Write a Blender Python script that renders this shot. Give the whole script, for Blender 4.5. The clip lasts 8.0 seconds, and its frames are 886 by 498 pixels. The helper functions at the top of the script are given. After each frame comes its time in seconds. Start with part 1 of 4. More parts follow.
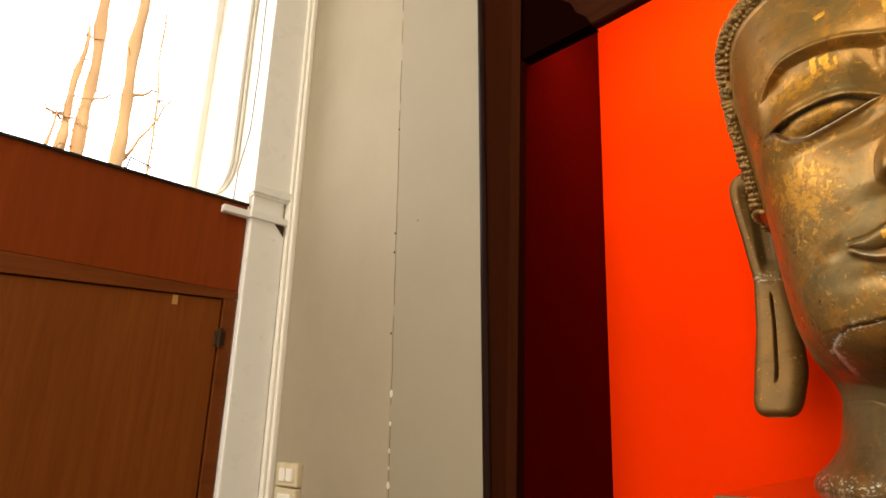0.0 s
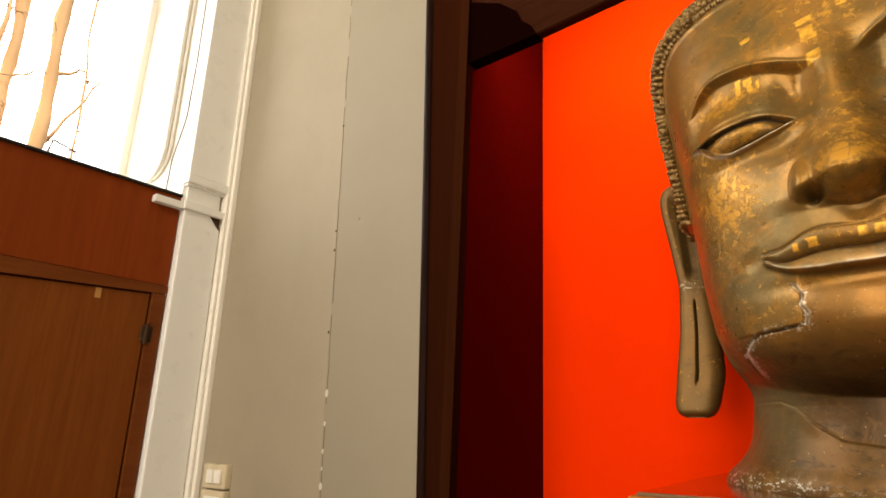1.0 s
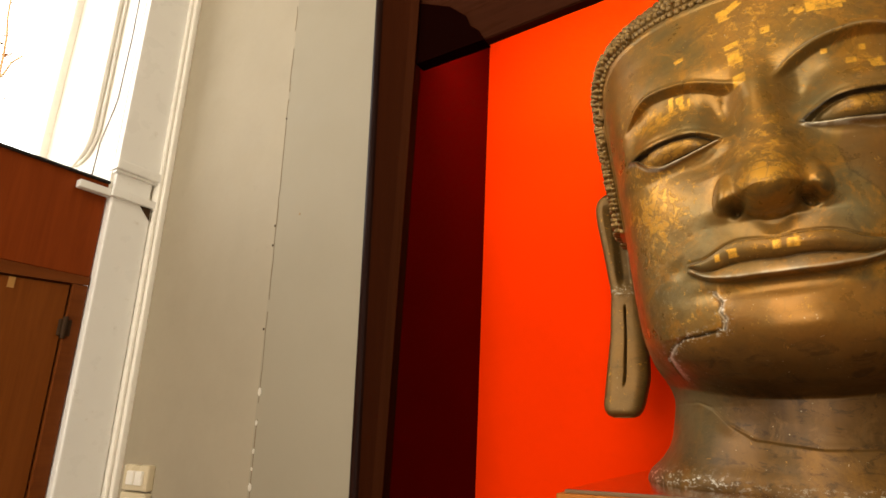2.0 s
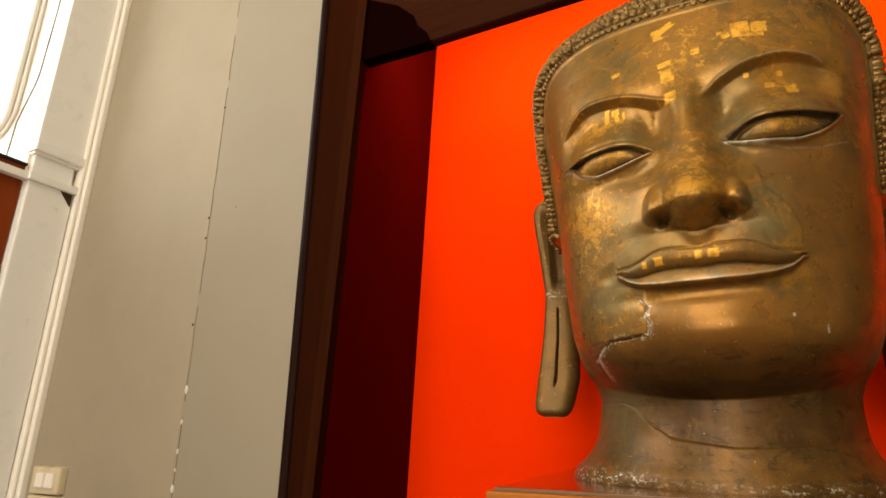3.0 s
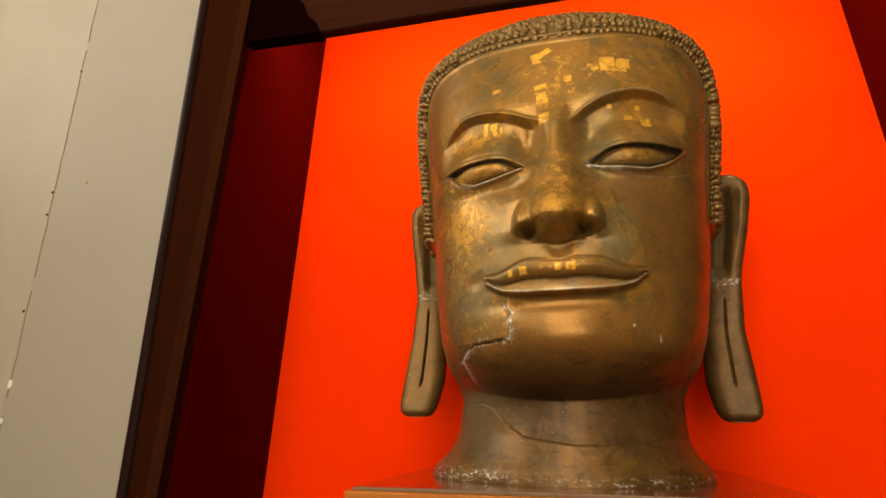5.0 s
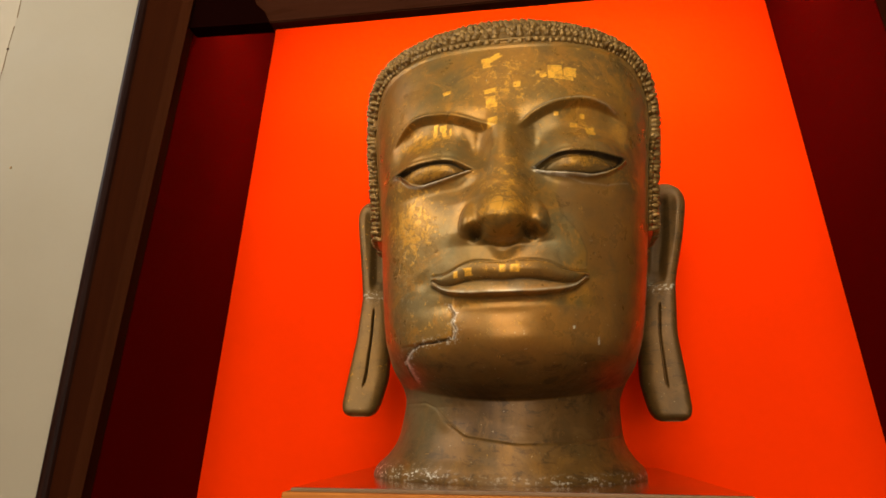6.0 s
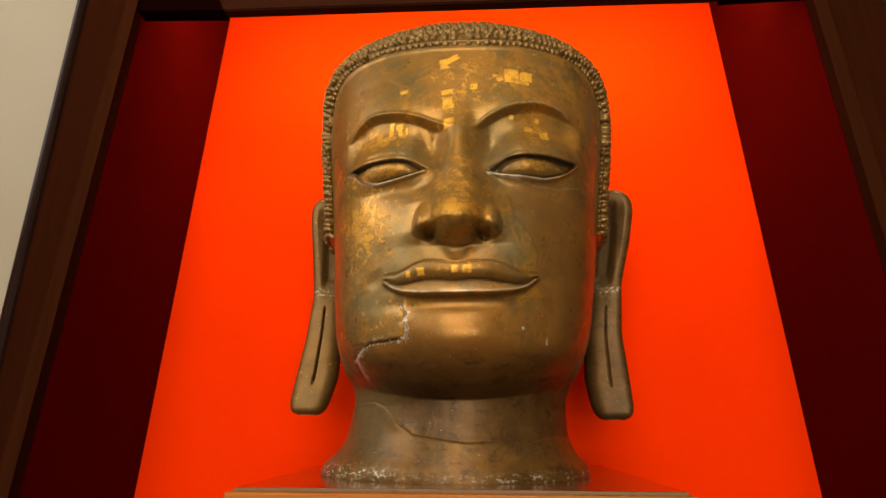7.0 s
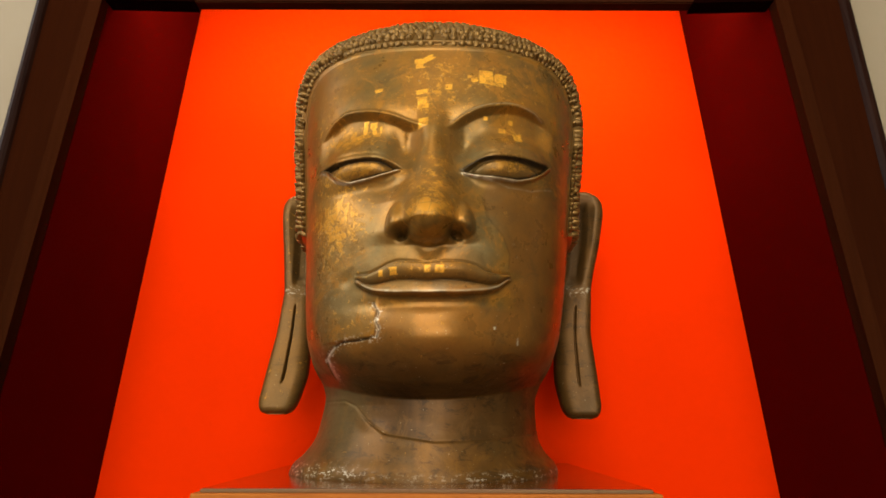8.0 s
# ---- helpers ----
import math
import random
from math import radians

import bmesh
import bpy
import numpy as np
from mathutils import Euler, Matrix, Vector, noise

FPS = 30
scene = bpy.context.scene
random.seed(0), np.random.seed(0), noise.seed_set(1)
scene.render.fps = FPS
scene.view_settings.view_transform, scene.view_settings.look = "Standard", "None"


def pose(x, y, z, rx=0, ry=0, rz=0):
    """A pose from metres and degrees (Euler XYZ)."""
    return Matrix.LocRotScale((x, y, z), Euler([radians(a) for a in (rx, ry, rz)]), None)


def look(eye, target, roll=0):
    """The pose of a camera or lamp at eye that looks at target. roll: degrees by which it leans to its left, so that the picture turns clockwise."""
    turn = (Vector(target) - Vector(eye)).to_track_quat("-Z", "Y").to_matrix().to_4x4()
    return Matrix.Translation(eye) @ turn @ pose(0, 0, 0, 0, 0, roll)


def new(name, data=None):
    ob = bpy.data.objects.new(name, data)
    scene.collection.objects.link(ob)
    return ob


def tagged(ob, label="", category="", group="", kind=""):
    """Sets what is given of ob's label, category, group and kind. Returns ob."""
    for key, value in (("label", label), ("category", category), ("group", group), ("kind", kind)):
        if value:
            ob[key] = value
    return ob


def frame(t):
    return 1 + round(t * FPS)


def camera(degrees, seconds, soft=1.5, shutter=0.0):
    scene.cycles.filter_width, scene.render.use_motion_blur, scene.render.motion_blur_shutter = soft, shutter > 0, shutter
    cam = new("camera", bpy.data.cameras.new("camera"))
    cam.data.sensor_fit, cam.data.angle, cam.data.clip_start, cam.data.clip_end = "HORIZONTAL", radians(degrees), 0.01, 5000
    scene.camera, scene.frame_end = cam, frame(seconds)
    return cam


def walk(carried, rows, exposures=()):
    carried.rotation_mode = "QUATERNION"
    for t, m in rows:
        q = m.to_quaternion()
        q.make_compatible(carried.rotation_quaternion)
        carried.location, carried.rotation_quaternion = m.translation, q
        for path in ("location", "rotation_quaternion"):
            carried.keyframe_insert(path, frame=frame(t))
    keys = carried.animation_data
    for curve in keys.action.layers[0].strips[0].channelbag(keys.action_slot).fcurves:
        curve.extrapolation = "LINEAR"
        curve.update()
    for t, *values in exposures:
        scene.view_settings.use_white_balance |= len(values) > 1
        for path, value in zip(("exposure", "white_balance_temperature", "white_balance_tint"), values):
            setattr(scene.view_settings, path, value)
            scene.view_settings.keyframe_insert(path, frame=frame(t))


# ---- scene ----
PATH = [
    (0.0, pose(-0.0206, 0.0181, 1.5460, 107.566, -0.536, 44.981)),
    (0.5, pose(-0.0191, 0.0178, 1.5469, 107.562, -0.490, 42.097)),
    (1.0, pose(-0.0168, 0.0179, 1.5470, 107.583, -0.478, 38.822)),
    (1.5, pose(-0.0161, 0.0160, 1.5462, 107.610, -0.509, 35.670)),
    (3.0, pose(-0.0120, 0.0106, 1.5464, 107.594, -0.521, 26.142)),
    (3.5, pose(-0.0094, 0.0102, 1.5470, 107.590, -0.487, 23.003)),
    (4.0, pose(-0.0064, 0.0107, 1.5469, 107.618, -0.465, 19.570)),
    (4.5, pose(-0.0055, 0.0090, 1.5461, 107.648, -0.504, 16.313)),
    (6.0, pose(-0.0008, 0.0061, 1.5464, 107.657, -0.270, 7.786)),
    (6.5, pose(-0.0008, 0.0044, 1.5472, 107.591, -0.268, 5.311)),
    (7.0, pose(0.0014, 0.0025, 1.5482, 107.462, -0.270, 2.905)),
    (7.5, pose(0.0018, 0.0009, 1.5497, 107.361, -0.187, 1.029)),
    (8.0, pose(0.0000, 0.0000, 1.5500, 107.308, -0.155, -0.048)),
]
cam = camera(76.5, 8.0, soft=1.6)
walk(cam, PATH, exposures=[(0.0, 0.0, 6500, 10), (8.0, 0.0, 6500, 10)])

# ---------------------------------------------------------------- sizes
YF = 1.05        # face of the wall with the niche
YB = 1.47        # red back of the niche
XD = -1.905      # face of the wooden partition
XR = 2.9         # opposite wall
YK = -2.4        # wall behind the camera
ZC = 4.7        # ceiling
WZ0, WZ1 = 2.325, 3.95   # window above the partition
WY0, WY1 = -1.9, 0.872
FX = 0.925       # outer edge of the niche's frame
PT = 1.46        # top of the plinth


# ---------------------------------------------------------------- light
world = bpy.data.worlds.new("sky")
scene.world = world
world.use_nodes = True
wn, wl = world.node_tree.nodes, world.node_tree.links
sky = wn.new("ShaderNodeTexSky")
sky.sky_type, sky.sun_disc = "NISHITA", False
sky.sun_elevation, sky.sun_rotation = radians(60), radians(95)
wn["Background"].inputs["Strength"].default_value = 0.06
wl.new(sky.outputs["Color"], wn["Background"].inputs["Color"])

sun = new("sun", bpy.data.lights.new("sun", "SUN"))
sun.data.energy, sun.data.angle, sun.data.color = 5.0, radians(0.5), (1.0, 0.94, 0.85)
sun.matrix_world = look((0, -0.5, 9), (-5.2, 0.8, 0))


def area_lamp(name, where, target, sx, sy, power, colour):
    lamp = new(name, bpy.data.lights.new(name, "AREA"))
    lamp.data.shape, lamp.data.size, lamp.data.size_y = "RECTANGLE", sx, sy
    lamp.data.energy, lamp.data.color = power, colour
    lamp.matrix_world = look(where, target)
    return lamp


# daylight through the high window, and two unseen fill lamps added behind the camera
area_lamp("window_daylight", (-2.42, -0.5, 2.9), (0, -0.1, 2.0), 2.6, 1.0, 12, (1.0, 0.95, 0.86))
area_lamp("high_fill_behind", (-0.30, YK + 0.02, 3.85), (-0.1, 1.0, 1.9), 2.4, 1.3, 90, (1.0, 0.88, 0.70))
area_lamp("low_fill_behind", (0.05, YK + 0.02, 1.8), (0.0, 1.0, 1.9), 2.6, 1.6, 76, (1.0, 0.88, 0.70))
# unseen lamp assumed behind the lintel, added to brighten the red back
area_lamp("unseen_niche_light", (0.0, YF + 0.05, 2.64), (0.0, YB, 2.50), 1.36, 0.05, 11, (1.0, 0.86, 0.62))


# ---------------------------------------------------------------- materials
class Mat:
    """A small builder of node materials."""

    def __init__(self, name, rough=0.6, metal=0.0, coat=0.0, spec=0.5):
        self.m = bpy.data.materials.new(name)
        self.m.use_nodes = True
        self.n, self.l = self.m.node_tree.nodes, self.m.node_tree.links
        self.b = self.n["Principled BSDF"]
        self.set("Roughness", rough), self.set("Metallic", metal), self.set("Coat Weight", coat)
        self.set("Specular IOR Level", spec), self.set("Coat Roughness", 0.16)
        tc = self.n.new("ShaderNodeTexCoord")
        self.co = tc.outputs["Object"]

    def set(self, socket, value):
        s = self.b.inputs[socket]
        if hasattr(value, "is_linked"):
            self.l.new(value, s)
        else:
            s.default_value = value

    def mapped(self, scale):
        mp = self.n.new("ShaderNodeMapping")
        mp.inputs["Scale"].default_value = scale
        self.l.new(self.co, mp.inputs["Vector"])
        return mp.outputs["Vector"]

    def noise(self, scale, detail=4, rough=0.55, stretch=(1, 1, 1), distort=0.0):
        t = self.n.new("ShaderNodeTexNoise")
        t.inputs["Scale"].default_value, t.inputs["Detail"].default_value = scale, detail
        t.inputs["Roughness"].default_value, t.inputs["Distortion"].default_value = rough, distort
        self.l.new(self.mapped(stretch), t.inputs["Vector"])
        return t.outputs["Fac"]

    def cells(self, scale, out="Distance", feature="F1"):
        t = self.n.new("ShaderNodeTexVoronoi")
        t.feature = feature
        t.inputs["Scale"].default_value = scale
        self.l.new(self.co, t.inputs["Vector"])
        return t.outputs[out]

    def ramp(self, fac, lo, hi, a=0.0, b=1.0):
        r = self.n.new("ShaderNodeMapRange")
        for k, v in (("From Min", lo), ("From Max", hi), ("To Min", a), ("To Max", b)):
            r.inputs[k].default_value = v
        self.l.new(fac, r.inputs["Value"])
        return r.outputs["Result"]

    def math(self, op, a, b):
        r = self.n.new("ShaderNodeMath")
        r.operation = op
        for i, v in enumerate((a, b)):
            if hasattr(v, "is_linked"):
                self.l.new(v, r.inputs[i])
            else:
                r.inputs[i].default_value = v
        return r.outputs[0]

    def attr(self, name):
        a = self.n.new("ShaderNodeAttribute")
        a.attribute_name = name
        return a.outputs["Fac"]

    def mix(self, fac, a, b):
        r = self.n.new("ShaderNodeMix")
        r.data_type = "RGBA"
        for s, v in ((r.inputs[0], fac), (r.inputs[6], a), (r.inputs[7], b)):
            if hasattr(v, "is_linked"):
                self.l.new(v, s)
            else:
                s.default_value = (*v, 1) if isinstance(v, tuple) else v
        return r.outputs[2]

    def bump(self, height, strength=0.2, distance=0.002, under=None):
        r = self.n.new("ShaderNodeBump")
        r.inputs["Strength"].default_value, r.inputs["Distance"].default_value = strength, distance
        self.l.new(height, r.inputs["Height"])
        if under:
            self.l.new(under, r.inputs["Normal"])
        self.l.new(r.outputs["Normal"], self.b.inputs["Normal"])
        return r.outputs["Normal"]


def plaster(name, base, stain, rough=0.75, split=None):
    k = Mat(name, rough, spec=0.15)
    c = k.mix(k.ramp(k.noise(2.2, 5, stretch=(1, 1, 0.5)), 0.35, 0.75), base, stain)
    c = k.mix(k.ramp(k.noise(60, 3), 0.35, 0.7, 0, 0.12), c, tuple(v * 0.82 for v in base))
    c = k.mix(k.ramp(k.noise(14, 6, 0.7), 0.64, 0.72, 0, 0.18), c, tuple(v * 0.7 for v in stain))
    if split is not None:      # boards past this line were painted a greyer tone
        sep = k.n.new("ShaderNodeSeparateXYZ")
        k.l.new(k.co, sep.inputs[0])
        c = k.mix(k.math("MULTIPLY", k.math("GREATER_THAN", sep.outputs[0], split), 0.6), c, (0.252, 0.222, 0.162))
        c = k.mix(k.ramp(k.noise(5, 6, 0.6), 0.45, 0.8, 0, 0.3), c, tuple(v * 0.8 for v in stain))
    k.set("Base Color", c)
    k.set("Roughness", k.ramp(k.noise(9), 0.3, 0.7, rough - 0.1, rough + 0.1))
    n = k.bump(k.noise(7, 4), 0.12, 0.01)
    k.bump(k.noise(220, 3), 0.12, 0.001, n)
    return k.m


def timber(name, dark, light, rough=0.4, coat=0.2, along=2, grain=1.0, spec=0.15):
    k = Mat(name, rough, coat=coat, spec=spec)
    stretch = [1.0, 1.0, 1.0]
    stretch[along] = 0.06
    g = k.noise(70 * grain, 6, 0.65, tuple(stretch), 0.6)
    wide = k.noise(5 * grain, 4, 0.5, tuple(stretch), 0.4)
    c = k.mix(k.ramp(g, 0.35, 0.68), dark, light)
    c = k.mix(k.ramp(wide, 0.3, 0.7, 0, 0.4), c, tuple(v * 0.68 for v in dark))
    k.set("Base Color", c)
    k.set("Roughness", k.ramp(g, 0.3, 0.7, rough - 0.08, rough + 0.12))
    k.bump(g, 0.15, 0.0006)
    return k.m


def paint(name, base, rough=0.45, wear=(0.3, 0.22, 0.12), amount=0.2, coat=0.0, spec=0.3):
    k = Mat(name, rough, coat=coat, spec=spec)
    c = k.mix(k.ramp(k.noise(4, 5), 0.4, 0.8, 0, 0.35), base, tuple(v * 0.86 for v in base))
    c = k.mix(k.ramp(k.noise(23, 7, 0.72), 0.62, 0.7, 0, amount), c, wear)
    k.set("Base Color", c)
    k.set("Roughness", k.ramp(k.noise(12), 0.3, 0.7, rough - 0.1, rough + 0.1))
    k.bump(k.noise(90, 3), 0.12, 0.0008)
    return k.m


M_WALL = plaster("cream_plaster", (0.335, 0.284, 0.202), (0.300, 0.257, 0.186), split=-1.262)
M_CEIL = plaster("ceiling_plaster", (0.66, 0.62, 0.54), (0.58, 0.54, 0.46))
M_FLOOR = timber("floor_boards", (0.16, 0.07, 0.03), (0.28, 0.14, 0.06), 0.35, 0.3, 1)
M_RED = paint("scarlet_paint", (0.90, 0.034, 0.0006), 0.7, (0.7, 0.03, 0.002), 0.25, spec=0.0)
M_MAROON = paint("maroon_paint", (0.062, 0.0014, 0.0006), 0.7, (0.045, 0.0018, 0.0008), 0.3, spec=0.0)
M_FRAME = timber("dark_varnished_teak", (0.021, 0.0050, 0.0016), (0.027, 0.0066, 0.0021), 0.6, 0.0, spec=0.0)
M_FRAMEIN = timber("brown_inner_strip", (0.026, 0.0068, 0.0022), (0.034, 0.0090, 0.0030), 0.6, 0.0, spec=0.0)
M_EDGE = timber("dark_moulding_wood", (0.010, 0.003, 0.002), (0.020, 0.007, 0.004), 0.32, 0.0, spec=0.04)
M_LINTEL = timber("lacquered_lintel_wood", (0.026, 0.007, 0.0025), (0.036, 0.010, 0.004), 0.3, 0.0, 0, spec=0.01)
# near-black of the painted lintel reflection and of the niche top
M_BLACK = paint("black_reflection_and_top", (0.0045, 0.0008, 0.0005), 0.6, (0.004, 0.002, 0.001), 0.3, spec=0.0)
M_DOOR = timber("brown_veneer", (0.155, 0.040, 0.0045), (0.200, 0.054, 0.007), 0.5, 0.0, 2, 0.8, 0.12)
M_TRANSOM = timber("red_brown_veneer", (0.175, 0.029, 0.0025), (0.220, 0.039, 0.0038), 0.45, 0.0, 2, 0.7, 0.12)
M_RAIL = timber("brown_rail_wood", (0.125, 0.030, 0.004), (0.165, 0.042, 0.006), 0.45, 0.0, 1)
M_POST = paint("white_gloss_paint", (0.80, 0.785, 0.74), 0.32, (0.42, 0.35, 0.24), 0.3)
M_TRIM = paint("cream_trim_paint", (0.84, 0.80, 0.71), 0.35, (0.45, 0.36, 0.24), 0.3)
M_SWITCH = paint("ivory_plastic", (0.60, 0.51, 0.34), 0.3, (0.5, 0.42, 0.26), 0.15)
M_IRON = paint("dark_iron", (0.05, 0.028, 0.015), 0.6, (0.12, 0.06, 0.03), 0.4, spec=0.03)
M_RUBBER = paint("black_strip", (0.012, 0.011, 0.010), 0.5, (0.05, 0.04, 0.03), 0.3)
M_TAPE = paint("yellowed_tape", (0.42, 0.21, 0.055), 0.5)
M_JOINT = paint("dusty_joint", (0.19, 0.135, 0.08), 0.8, (0.06, 0.04, 0.025), 0.5, spec=0.05)
M_NAIL = paint("faint_rust", (0.30, 0.20, 0.10), 0.7)
M_CABLE = paint("white_cable", (0.62, 0.58, 0.50), 0.4)
M_GREYCABLE = paint("grey_cable", (0.20, 0.18, 0.15), 0.4)
M_PLINTH = timber("polished_plinth_wood", (0.085, 0.018, 0.004), (0.15, 0.042, 0.008), 0.14, 0.9, 0)
M_PLINTHEDGE = timber("plinth_edge_wood", (0.30, 0.085, 0.010), (0.46, 0.16, 0.022), 0.6, 0.0, 0)
M_FILLER = paint("white_filler", (0.62, 0.57, 0.48), 0.8, (0.6, 0.55, 0.45), 0.2)
M_BARK = paint("tan_bark", (0.80, 0.47, 0.21), 0.8, (0.93, 0.84, 0.68), 0.95)
M_TWIG = paint("brown_twig", (0.45, 0.24, 0.11), 0.8, (0.25, 0.13, 0.05), 0.5)


def glow(name, colour, strength):
    m = bpy.data.materials.new(name)
    m.use_nodes = True
    b = m.node_tree.nodes["Principled BSDF"]
    b.inputs["Base Color"].default_value = (0, 0, 0, 1)
    b.inputs["Emission Color"].default_value = (*colour, 1)
    b.inputs["Emission Strength"].default_value = strength
    return m


M_SKY = glow("bright_hazy_sky", (1.0, 0.985, 0.95), 5.0)


def bronze():
    k = Mat("old_gilded_bronze", 0.36, 0.45, coat=0.10, spec=0.15)
    big, mid, fine = k.noise(5, 5), k.noise(19, 6, 0.62), k.noise(85, 5, 0.65)
    c = k.mix(k.ramp(big, 0.35, 0.68), (0.200, 0.100, 0.016), (0.285, 0.142, 0.021))
    c = k.mix(k.ramp(mid, 0.42, 0.66, 0, 0.75), c, (0.145, 0.095, 0.030))
    c = k.mix(k.ramp(fine, 0.50, 0.70, 0, 0.35), c, (0.10, 0.060, 0.018))
    c = k.mix(k.ramp(k.noise(6.5, 7, 0.68, distort=1.1), 0.50, 0.60, 0, 0.65), c, (0.110, 0.086, 0.030))
    c = k.mix(k.ramp(k.noise(8.5, 7, 0.70, distort=0.9), 0.54, 0.61, 0, 0.55), c, (0.34, 0.150, 0.020))
    streak = k.noise(11, 5, 0.6, (1, 1, 0.35), 0.8)
    c = k.mix(k.ramp(streak, 0.46, 0.66, 0, 0.7), c, (0.29, 0.130, 0.022))
    c = k.mix(k.ramp(k.noise(9, 6, 0.65, distort=0.6), 0.52, 0.62, 0, 0.65), c, (0.075, 0.055, 0.022))
    c = k.mix(k.math("MULTIPLY", k.attr("smooth_repair"), k.ramp(mid, 0.3, 0.7, 0.85, 0.6)), c, k.mix(k.ramp(big, 0.35, 0.65), (0.150, 0.067, 0.015), (0.235, 0.103, 0.020)))
    c = k.mix(k.attr("dark_hair"), c, k.mix(k.ramp(fine, 0.35, 0.65), (0.10, 0.056, 0.016), (0.26, 0.150, 0.040)))
    # brown of the neck, with shade under chin, on lip and ears mixed in
    c = k.mix(k.math("MULTIPLY", k.attr("brown_and_shade"), 0.95), c, k.mix(k.ramp(streak, 0.35, 0.65), (0.042, 0.020, 0.005), (0.098, 0.047, 0.011)))
    c = k.mix(k.math("MULTIPLY", k.attr("brown_and_shade"), k.ramp(k.noise(17, 8, 0.75, distort=0.9), 0.50, 0.58, 0, 0.55)), c, (0.125, 0.064, 0.018))
    c = k.mix(k.math("MULTIPLY", k.attr("brown_and_shade"), k.ramp(k.noise(27, 8, 0.75, (1, 1, 2.2), 0.8), 0.54, 0.60, 0, 0.6)), c, (0.022, 0.012, 0.005))
    c = k.mix(k.math("MULTIPLY", k.attr("verdigris"), k.ramp(mid, 0.25, 0.6, 0.25, 0.95)), c, (0.175, 0.142, 0.062))
    c = k.mix(k.ramp(k.noise(38, 6, 0.7, distort=0.5), 0.50, 0.68, 0, 0.28), c, (0.070, 0.044, 0.015))
        # worn amber lacquer in small islands, dark rubbed pits between them
    c = k.mix(k.math("MULTIPLY", k.attr("gilding"), 0.5), c, (0.40, 0.185, 0.022))
    bare = k.math("SUBTRACT", 1.0, k.math("MAXIMUM", k.math("MAXIMUM", k.attr("brown_and_shade"), k.math("MULTIPLY", k.attr("smooth_repair"), 0.85)), k.attr("dark_hair")))
    amber = k.ramp(k.noise(14, 9, 0.78, distort=0.7), 0.52, 0.60, 0, 0.55)
    c = k.mix(k.math("MULTIPLY", amber, bare), c, (0.42, 0.185, 0.022))
    c = k.mix(k.ramp(k.noise(22, 9, 0.8, distort=0.9), 0.56, 0.64, 0, 0.42), c, (0.060, 0.040, 0.016))
    # gold leaf: flakes where the mask and the grain meet, and single leaves
    leaf = k.math("ADD", k.ramp(k.noise(72, 8, 0.75, distort=0.4), 0.25, 0.8), k.ramp(k.attr("gilding"), 0, 1, -0.235, 0.17))
    gold = k.ramp(leaf, 0.50, 0.60)
    gold = k.math("MAXIMUM", gold, k.math("MULTIPLY", k.attr("gold_leaf"), k.ramp(k.noise(60, 5, 0.7), 0.34, 0.46, 0.15, 1.0)))
    c = k.mix(k.math("MULTIPLY", gold, 0.7), c, (0.60, 0.29, 0.030))
    c = k.mix(k.math("MULTIPLY", k.attr("gold_leaf"), k.ramp(k.noise(75, 6, 0.75), 0.40, 0.54, 0.0, 0.75)), c, (0.85, 0.44, 0.045))
    # cell-like cracks of the old gilding
    crack = k.math("MULTIPLY", k.ramp(k.cells(46, feature="DISTANCE_TO_EDGE"), 0.0, 0.05, 1.0, 0.0), k.attr("gilding"))
    c = k.mix(k.math("MULTIPLY", crack, 0.55), c, (0.10, 0.065, 0.03))
    # inlaid lines, and shade painted into creases, nostrils and ear hollows
    c = k.mix(k.attr("inlay_and_shade"), c, (0.022, 0.015, 0.008))
    c = k.mix(k.attr("white_marks"), c, (0.60, 0.55, 0.42))
    c = k.mix(k.math("MULTIPLY", k.attr("chips"), k.ramp(k.noise(105, 5, 0.7, (1, 1, 1.6)), 0.55, 0.60)), c, (0.62, 0.58, 0.46))
    c = k.mix(k.ramp(k.noise(190, 2), 0.72, 0.76, 0, 0.5), c, (0.50, 0.42, 0.26))
    k.set("Base Color", c)
    k.set("Coat Roughness", 0.26)
    k.set("Roughness", k.math("ADD", k.ramp(mid, 0.3, 0.7, 0.23, 0.43), k.math("MULTIPLY", k.attr("brown_and_shade"), 0.14)))
    n = k.bump(k.noise(26, 3, 0.5), 0.22, 0.006)
    n = k.bump(mid, 0.22, 0.004, n)
    n = k.bump(fine, 0.25, 0.0012, n)
    k.bump(gold, 0.3, 0.0008, n)
    return k.m


M_BRONZE = bronze()


# ---------------------------------------------------------------- mesh helpers
def mesh_of(name, bm, *mats, smooth=False):
    me = bpy.data.meshes.new(name)
    bm.normal_update()
    bm.to_mesh(me)
    bm.free()
    for m in mats:
        me.materials.append(m)
    if smooth:
        for p in me.polygons:
            p.use_smooth = True
    return me


def part(name, bm, material, parent, label="", smooth=False):
    ob = new(name, mesh_of(name, bm, material, smooth=smooth))
    ob.parent = parent
    if label:
        ob["label"] = label
    return ob


def solid(name, bm, material, label, category, kind="", group="", smooth=False):
    ob = new(name, mesh_of(name, bm, material, smooth=smooth))
    return tagged(ob, label, category, group, kind)


def empty(name, at, label, category, kind="", group=""):
    ob = new(name)
    ob.location = at
    ob.empty_display_size = 0.1
    return tagged(ob, label, category, group, kind)


